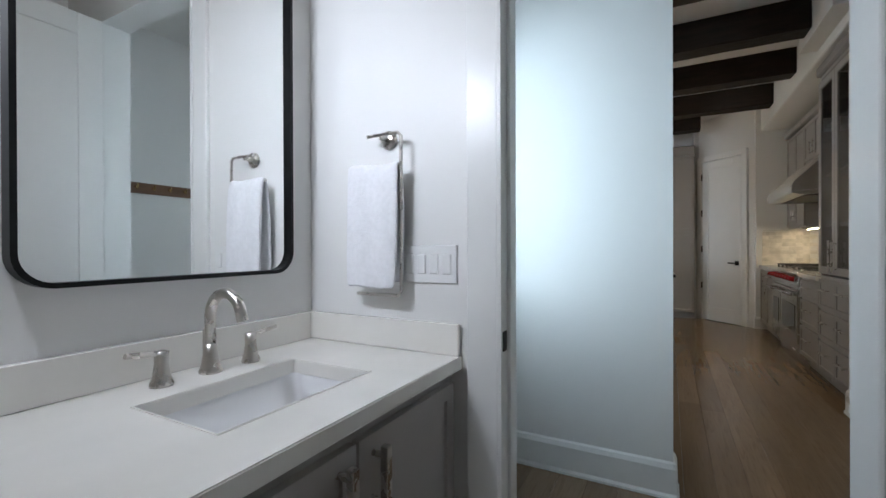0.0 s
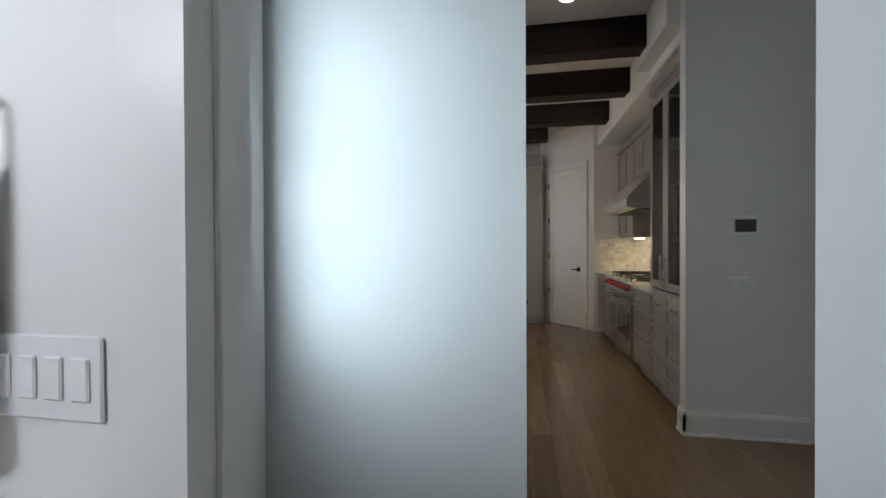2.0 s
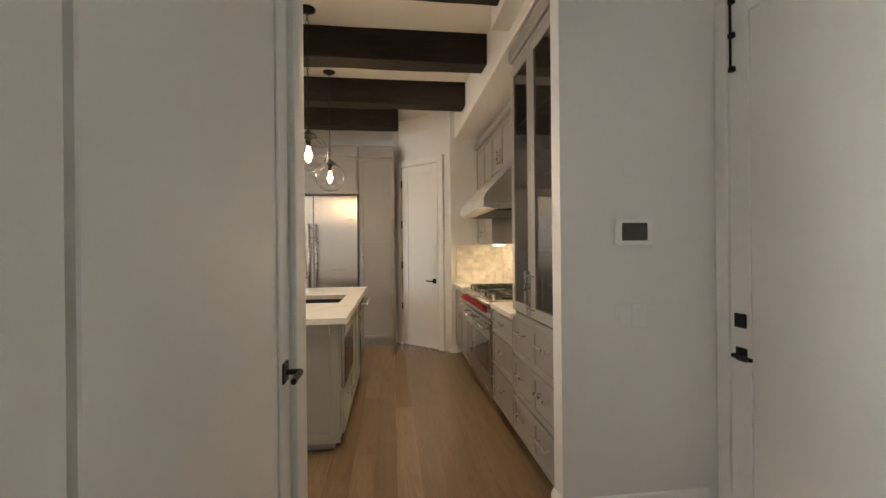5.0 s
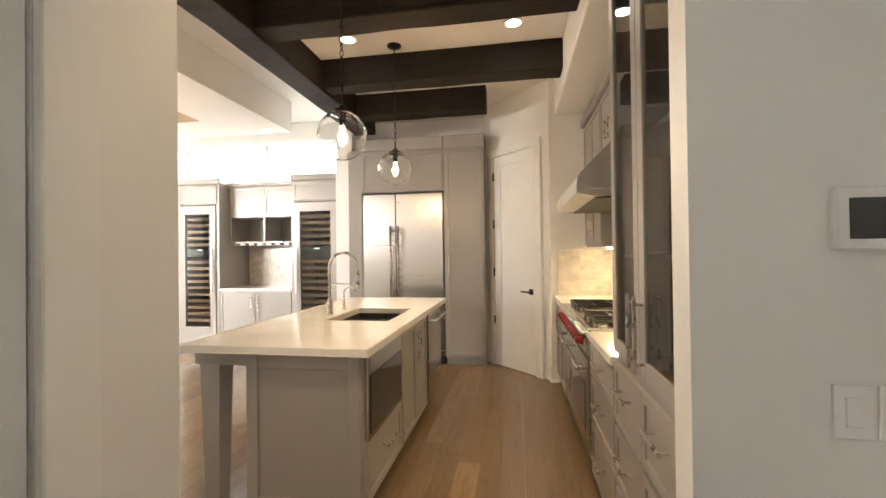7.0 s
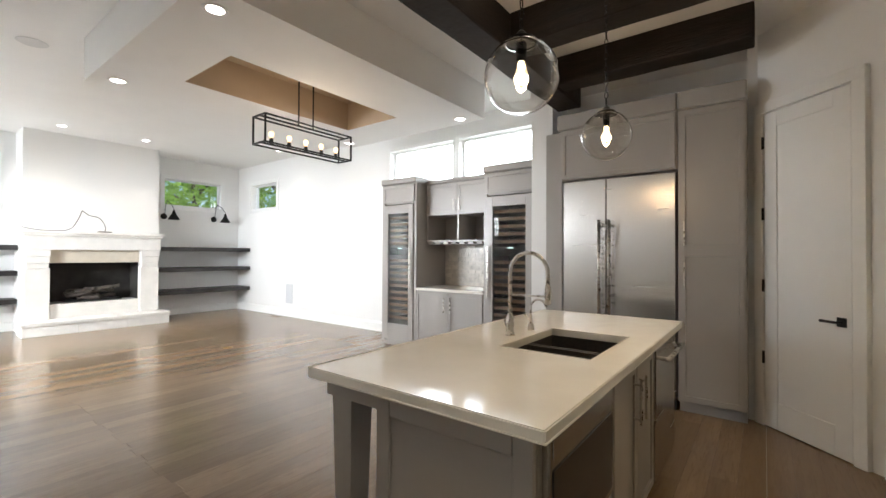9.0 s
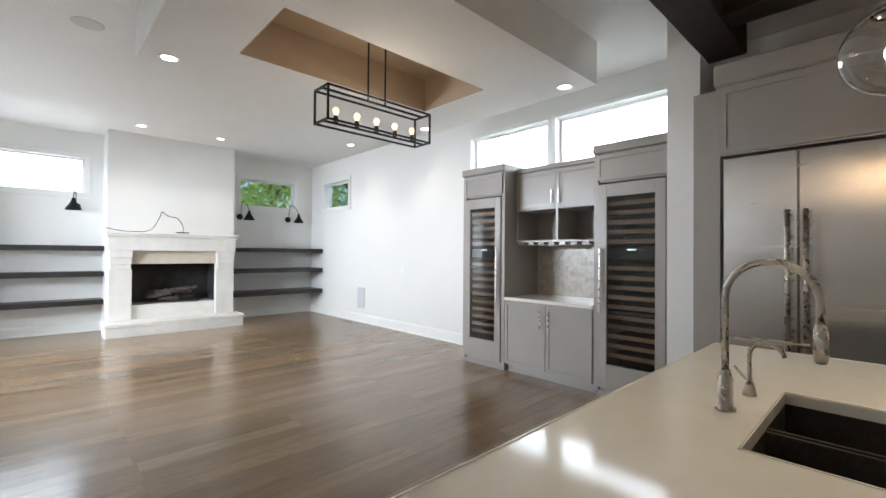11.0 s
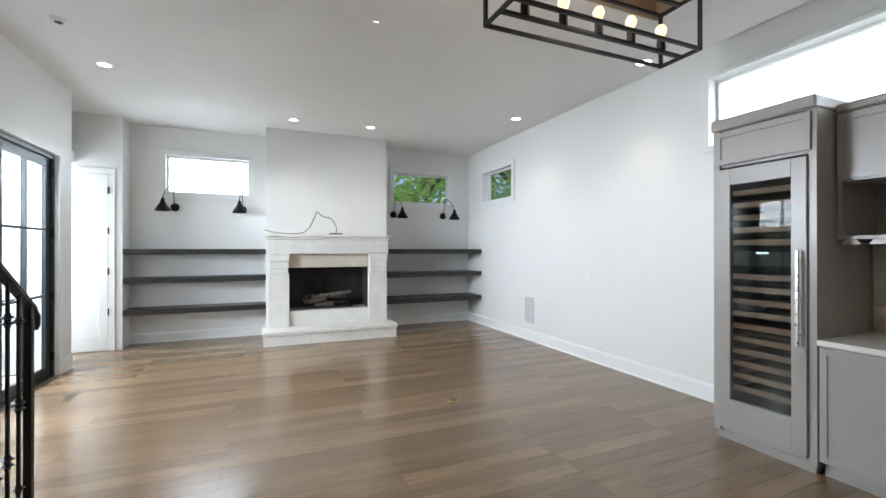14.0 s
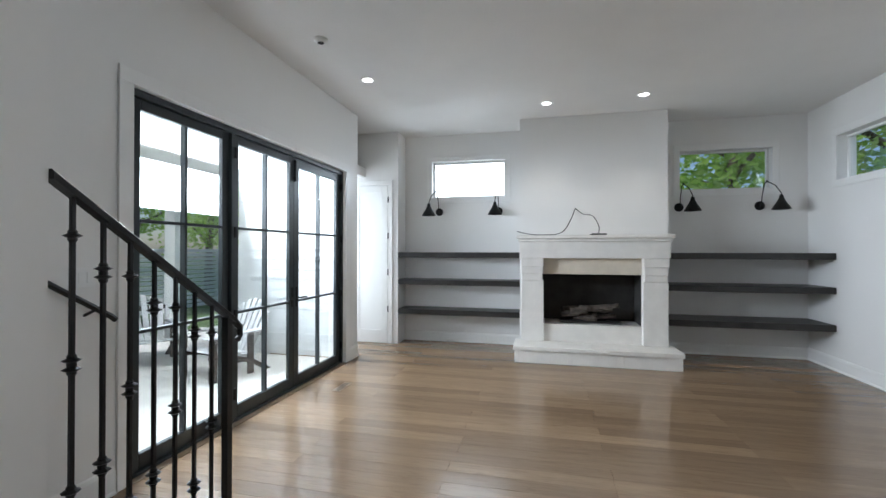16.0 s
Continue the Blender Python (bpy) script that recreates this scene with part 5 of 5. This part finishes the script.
def round_rect(w, h, r, n=8):
    out = []
    for cx, cz, a0 in ((w / 2 - r, h - r, 0), (-w / 2 + r, h - r, 90), (-w / 2 + r, r, 180), (w / 2 - r, r, 270)):
        out += [(p[0], p[2]) for p in arc((cx, 0, cz), r, a0, a0 + 90, n, "xz")]
    return out


o, i_ = round_rect(0.735, 1.05, 0.075), round_rect(0.711, 1.026, 0.064)
i_ = [(a, b + 0.012) for a, b in i_]
bm = bmesh.new()
rows = [[bm.verts.new((x, a, b)) for a, b in q] for x, q in ((0.0, o), (0.042, o), (0.042, i_), (0.0, i_))]
n = len(o)
for k in range(4):
    for j in range(n):
        bm.faces.new((rows[k][j], rows[k][(j + 1) % n], rows[(k + 1) % 4][(j + 1) % n], rows[(k + 1) % 4][j]))
part("frame", bm, BLACK, mi, "thin black metal frame")
bm = bmesh.new()
fr_, bk = [[bm.verts.new((x, a, b)) for a, b in i_] for x in (0.024, 0.004)]
bm.faces.new(fr_)
bm.faces.new(bk[::-1])
part("glass", bm, MIRROR, mi, "clear mirror glass")

tr_ = thing("towel_ring", "brushed nickel square towel ring on the wall", "towel ring", pose(-0.82, 1.194, 1.55))
part("rose", rot_bm(lathe([(0.032, 0), (0.032, 0.008), (0.02, 0.014), (0.0, 0.014)], 20), Matrix.Rotation(radians(90), 4, "X")), NICKEL, tr_, "", True)
part("post", tube([(0, 0, 0), (0, -0.05, 0)], 0.009, 10), NICKEL, tr_)
part("ring", tube([(-0.055, -0.05, 0.008), (0.068, -0.05, 0.008), (0.08, -0.05, -0.004), (0.08, -0.05, -0.51), (0.068, -0.05, -0.525), (-0.10, -0.05, -0.525)], 0.006, 10), NICKEL, tr_)
part("towel_bar", tube([(-0.128, -0.05, -0.10), (0.08, -0.05, -0.10)], 0.006, 10), NICKEL, tr_)
tw = bmesh.new()
prof = [(-0.078, -0.51), (-0.076, -0.30), (-0.070, -0.16), (-0.062, -0.105), (-0.052, -0.092), (-0.042, -0.10), (-0.034, -0.16), (-0.030, -0.30), (-0.030, -0.49)]
rows = []
for j in range(13):
    x = -0.128 + 0.205 * j / 12
    rows.append([tw.verts.new((x + 0.003 * math.sin(k * 1.3), y + 0.004 * math.sin(j * 1.1 + k), z + 0.004 * math.sin(j * 0.6))) for k, (y, z) in enumerate(prof)])
for a, b in zip(rows, rows[1:]):
    for k in range(len(prof) - 1):
        tw.faces.new((a[k], b[k], b[k + 1], a[k + 1]))
towel = tagged(obj("hand_towel", tw, TOWEL, None, "", True), "folded white waffle hand towel on the ring", "towel")
towel.location = (-0.82, 1.194, 1.55)
sol = towel.modifiers.new("thick", "SOLIDIFY")
sol.thickness = 0.016
sol.offset = 0
sub = towel.modifiers.new("round", "SUBSURF")
sub.levels = sub.render_levels = 2
ls = thing("light_switch_plate", "white four-gang rocker switch plate", "light switch", pose(-0.77, 1.194, 1.065))
part("plate", box(0, -0.006, 0, 0.21, 0, 0.125, 0.003), PLASTIC, ls)
for i in range(4):
    part("rocker", box(0.018 + i * 0.047, -0.011, 0.03, 0.05 + i * 0.047, -0.005, 0.095, 0.003), PLASTIC, ls)
vl = thing("vanity_light", "wall light above the mirror, lit", "wall lamp", pose(-1.189, 0.10, 2.20))
part("backplate", box(0, -0.25, -0.05, 0.025, 0.25, 0.05, 0.004), NICKEL, vl)
for y in (-0.17, 0.0, 0.17):
    part("shade", lathe([(0.0, 0.07), (0.045, 0.06), (0.05, -0.08), (0.0, -0.085)], 18, (0.10, y, -0.02)), VANITY, vl, "glowing frosted shade", True)
lamp("AREA", "vanity_light_beam", look((-1.06, 0.12, 2.02), (-1.0, 1.19, 1.45)), 11, (0.97, 0.96, 1.0), size=(0.5, 0.14), spread=150)

# ---------------- outside ----------------
structure("ground", box(-90, -90, -0.5, 90, 90, -0.25), GRASS, "green lawn round the house", "ground")
structure("porch_floor", box(-10.0, -1.6, -0.24, -3.2, 2.57, -0.06, 0.004), CONCRETE, "pale concrete porch floor", "porch")
structure("porch_ceiling", box(-10.0, -1.6, 2.75, -3.2, 2.57, 2.9), CEIL, "white porch ceiling", "ceiling")
for x in (-9.7, -7.2, -4.6):
    pc = thing("porch_column", "white square porch column", "column", pose(x, -1.35, -0.06), "porch columns")
    part("shaft", box(-0.12, -0.12, 0.0, 0.12, 0.12, 2.81, 0.006), SIDING, pc)
    part("plinth", box(-0.15, -0.15, 0.0, 0.15, 0.15, 0.2, 0.006), TRIM, pc)
nb = thing("porch_side_wall", "white lap-siding wall beside the porch", "wall", pose(-8.59, 0.95, -0.06), kind="structure")
part("core", box(-0.1, 0, 0, 0.0, 0.64, 2.80), SIDING, nb)
for i in range(19):
    part("lap_board", rot_bm(box(0, 0, 0, 0.018, 1.62, 0.15), Matrix.Translation((0.002, 0, i * 0.145)) @ Matrix.Rotation(radians(-5), 4, "Y")), SIDING, nb)
structure("porch_header", box(-10.0, -1.47, 2.42, -3.2, -1.23, 2.748, 0.006), SIDING, "white porch header beam on the columns", "beam")
fn = thing("garden_fence", "pale horizontal-slat garden fence", "fence", pose(-15.0, -5.0, -0.25))
for i in range(9):
    part("post", box(-8.05 + i * 2.0, -0.05, 0, -7.95 + i * 2.0, 0.05, 1.85, 0.006), SIDING, fn)
for k in range(14):
    part("slat", box(-8.1, 0.052, 0.06 + k * 0.128, 8.1, 0.075, 0.158 + k * 0.128, 0.003), SIDING, fn)
nw = thing("neighbour_wall", "white lap-siding wall seen through the hall door", "wall", pose(-2.6, 0.2, -0.2), kind="structure")
part("core", box(-0.1, 0, 0, 0.0, 2.37, 3.6), SIDING, nw)
for i in range(24):
    part("lap_board", rot_bm(box(0, 0, 0, 0.018, 2.37, 0.15), Matrix.Translation((0.002, 0, i * 0.145)) @ Matrix.Rotation(radians(-5), 4, "Y")), SIDING, nw)


def porch_chair(x, y, rz):
    """A low slatted garden chair with a raked fan back; it faces -y."""
    th = thing("porch_chair", "weathered grey slatted garden chair with a raked fan back", "chair", pose(x, y, -0.06, 0, 0, rz), "porch chairs")
    for s in (-0.29, 0.29):
        part("front_leg", box(s - 0.02, -0.36, 0.0, s + 0.02, -0.27, 0.56, 0.006), WICKER, th)
        part("side_rail", tube([(s, -0.36, 0.34), (s, -0.1, 0.30), (s, 0.2, 0.20), (s, 0.46, 0.03)], 0.03, 8), WICKER, th)
        part("back_leg", box(s - 0.02, 0.14, 0.0, s + 0.02, 0.22, 0.56, 0.006), WICKER, th)
        part("arm", box(s - 0.065, -0.42, 0.56, s + 0.065, 0.36, 0.585, 0.008), FABRIC, th)
    for i in range(6):
        y_, z_ = -0.34 + i * 0.098, 0.375 - i * 0.018
        part("seat_slat", box(-0.30, y_, z_, 0.30, y_ + 0.088, z_ + 0.02, 0.005), FABRIC, th)
    for i in range(7):
        u = (i - 3) / 3
        top = 1.0 - 0.16 * u * u
        b = box(-0.036, -0.011, 0, 0.036, 0.011, top - 0.28, 0.005)
        m = Matrix.Translation((u * 0.23, 0.20, 0.28)) @ Matrix.Rotation(radians(-24), 4, "X") @ Matrix.Rotation(radians(7 * u), 4, "Y")
        part("back_slat", rot_bm(b, m), FABRIC, th)
    for h in (0.25, 0.5):
        part("back_brace", rot_bm(box(-0.29, 0.012, h, 0.29, 0.036, h + 0.06, 0.005), Matrix.Translation((0, 0.20, 0.28)) @ Matrix.Rotation(radians(-24), 4, "X")), WICKER, th)


porch_chair(-7.55, 1.55, 75)
porch_chair(-7.75, 0.25, 150)


def tree(x, y, h, seed):
    rn = random.Random(seed)
    th = thing("tree", "broadleaf tree in full green leaf", "tree", pose(x, y, -0.25), "trees round the house")
    part("trunk", tube([(0, 0, 0), (0.05, 0.03, h * 0.25), (0.0, 0.1, h * 0.5), (0.1, 0.1, h * 0.8)], [0.2, 0.15, 0.11, 0.04], 10), BARK, th, "", True)
    tips = []
    for i in range(9):
        a = i * 2.4 + rn.random()
        z = h * (0.3 + 0.055 * i)
        r = h * rn.uniform(0.22, 0.34)
        e = Vector((math.cos(a) * r, math.sin(a) * r, z + r * 0.5))
        part("limb", tube([(0, 0, z), e * 0.5 + Vector((0, 0, z * 0.5 + 0.1)), e], [0.07, 0.05, 0.015], 6), BARK, th)
        tips += [Vector((0, 0, z)).lerp(e, k) for k in (0.5, 0.75, 1.0)]
    verts, faces = [], []
    for i in range(4200):
        c = rn.choice(tips)
        p = c + Vector((rn.gauss(0, 0.45), rn.gauss(0, 0.45), rn.gauss(0, 0.38)))
        u = Vector((rn.gauss(0, 1), rn.gauss(0, 1), rn.gauss(0, 0.5))).normalized()
        v = u.cross(Vector((rn.gauss(0, 1), rn.gauss(0, 1), rn.gauss(0, 1)))).normalized()
        s = rn.uniform(0.07, 0.13)
        k = len(verts)
        verts += [p - u * s, p + v * s * 0.45, p + u * s, p - v * s * 0.45]
        faces.append((k, k + 1, k + 2, k + 3))
    me = bpy.data.meshes.new("crown")
    me.from_pydata(verts, [], faces)
    me.materials.append(LEAF)
    cr = new("crown", me)
    cr.parent = th


tree(-13.2, 9.3, 5.6, 1)
tree(-12.6, 11.8, 5.4, 2)
tree(-9.6, 13.0, 5.6, 3)
tree(-8.5, -9, 6.0, 4)
tree(-13.5, -7, 6.5, 5)
tree(-4.2, -10, 6.0, 6)
tree(-18.5, -8.5, 6.5, 7)
tree(-22.0, -10.0, 6.5, 8)

# ---------------- pieces: tiles and boards ----------------
def tile_field(parent, m, w, h, tw=0.152, thh=0.052, gap=0.003):
    me = bpy.data.meshes.new("tile")
    b = box(0, 0, 0, tw - gap, 0.008, thh - gap, 0.0012)
    b.to_mesh(me)
    b.free()
    me.materials.append(TILE)
    half = bpy.data.meshes.new("tile_half")
    b = box(0, 0, 0, tw / 2 - gap, 0.008, thh - gap, 0.0012)
    b.to_mesh(half)
    b.free()
    half.materials.append(TILE)
    j = 0
    while (j + 1) * thh <= h + 1e-6:
        x = 0.0 if j % 2 == 0 else -tw / 2
        while x < w - 0.03:
            use, px = (me, x)
            if x < 0:
                use, px = half, 0.0
            elif x + tw > w + 1e-6:
                use = half
            ob = new("tile", use)
            ob.parent = parent
            ob.matrix_local = m @ Matrix.Translation((px, 0.001 * random.random(), j * thh))
            x += tw
        j += 1


sp1 = structure("backsplash_range", box(1.826, 4.81, 0.918, 1.838, 7.46, 1.70), GROUT, "cream marble subway tile backsplash behind the range", "backsplash")
tile_field(sp1, pose(1.818, 7.45, 0.92, 0, 0, -90), 2.63, 0.76)
sp2 = structure("backsplash_corner", box(1.21, 7.458, 0.918, 1.826, 7.468, 1.41), GROUT, "cream marble subway tile backsplash in the corner", "backsplash")
tile_field(sp2, pose(1.20, 7.450, 0.92), 0.60, 0.50)
sp3 = structure("backsplash_bar", box(-3.495, 9.086, 0.90, -2.365, 9.098, 1.60), GROUT, "grey marble subway tile backsplash behind the bar", "backsplash")
tile_field(sp3, pose(-3.49, 9.078, 0.90), 1.12, 0.68, 0.125, 0.062)

PW, PL = 0.142, 2.2
plank = bpy.data.meshes.new("plank")
b = box(0.0006, 0.0003, -0.018, PW - 0.0003, PL - 0.0003, 0.0, 0.0006)
b.to_mesh(plank)
b.free()
plank.materials.append(OAK)
short = bpy.data.meshes.new("plank_short")
b = box(0.0006, 0.0003, -0.018, PW - 0.0003, 1.1 - 0.0003, 0.0, 0.0006)
b.to_mesh(short)
b.free()
short.materials.append(OAK)
rp = random.Random(9)
n, far = 0, bmesh.new()
x = -9.99
while x < 1.98:
    y = 2.62 - rp.uniform(0, 0.03)
    if x < -8.6:
        y = 1.5
    if x > -1.02:
        y = 0.9 - rp.uniform(0, 0.8)
    while y < 9.08:
        use, ln = (plank, PL) if rp.random() < 0.62 else (short, 1.1)
        if n < 300:
            ob = new("plank", use)
            ob.parent = floor
            ob.location = (x, y, 0)
            n += 1
        else:
            box(x + 0.0006, y + 0.0003, -0.018, x + PW - 0.0003, y + ln - 0.0006, 0.0, 0.0, far)
        y += ln
    x += PW
rest = part("plank_rest", far, OAK, floor)
rest["kind"] = "stuff"
bt = structure("bathroom_floor", box(-1.19, -1.05, -0.011, 0.85, 0.2, 0.0015), mat("bath_tile_floor", (0.42, 0.36, 0.30), 0.35, vary=0.1, scale=4), "pale tile bathroom floor", "floor")
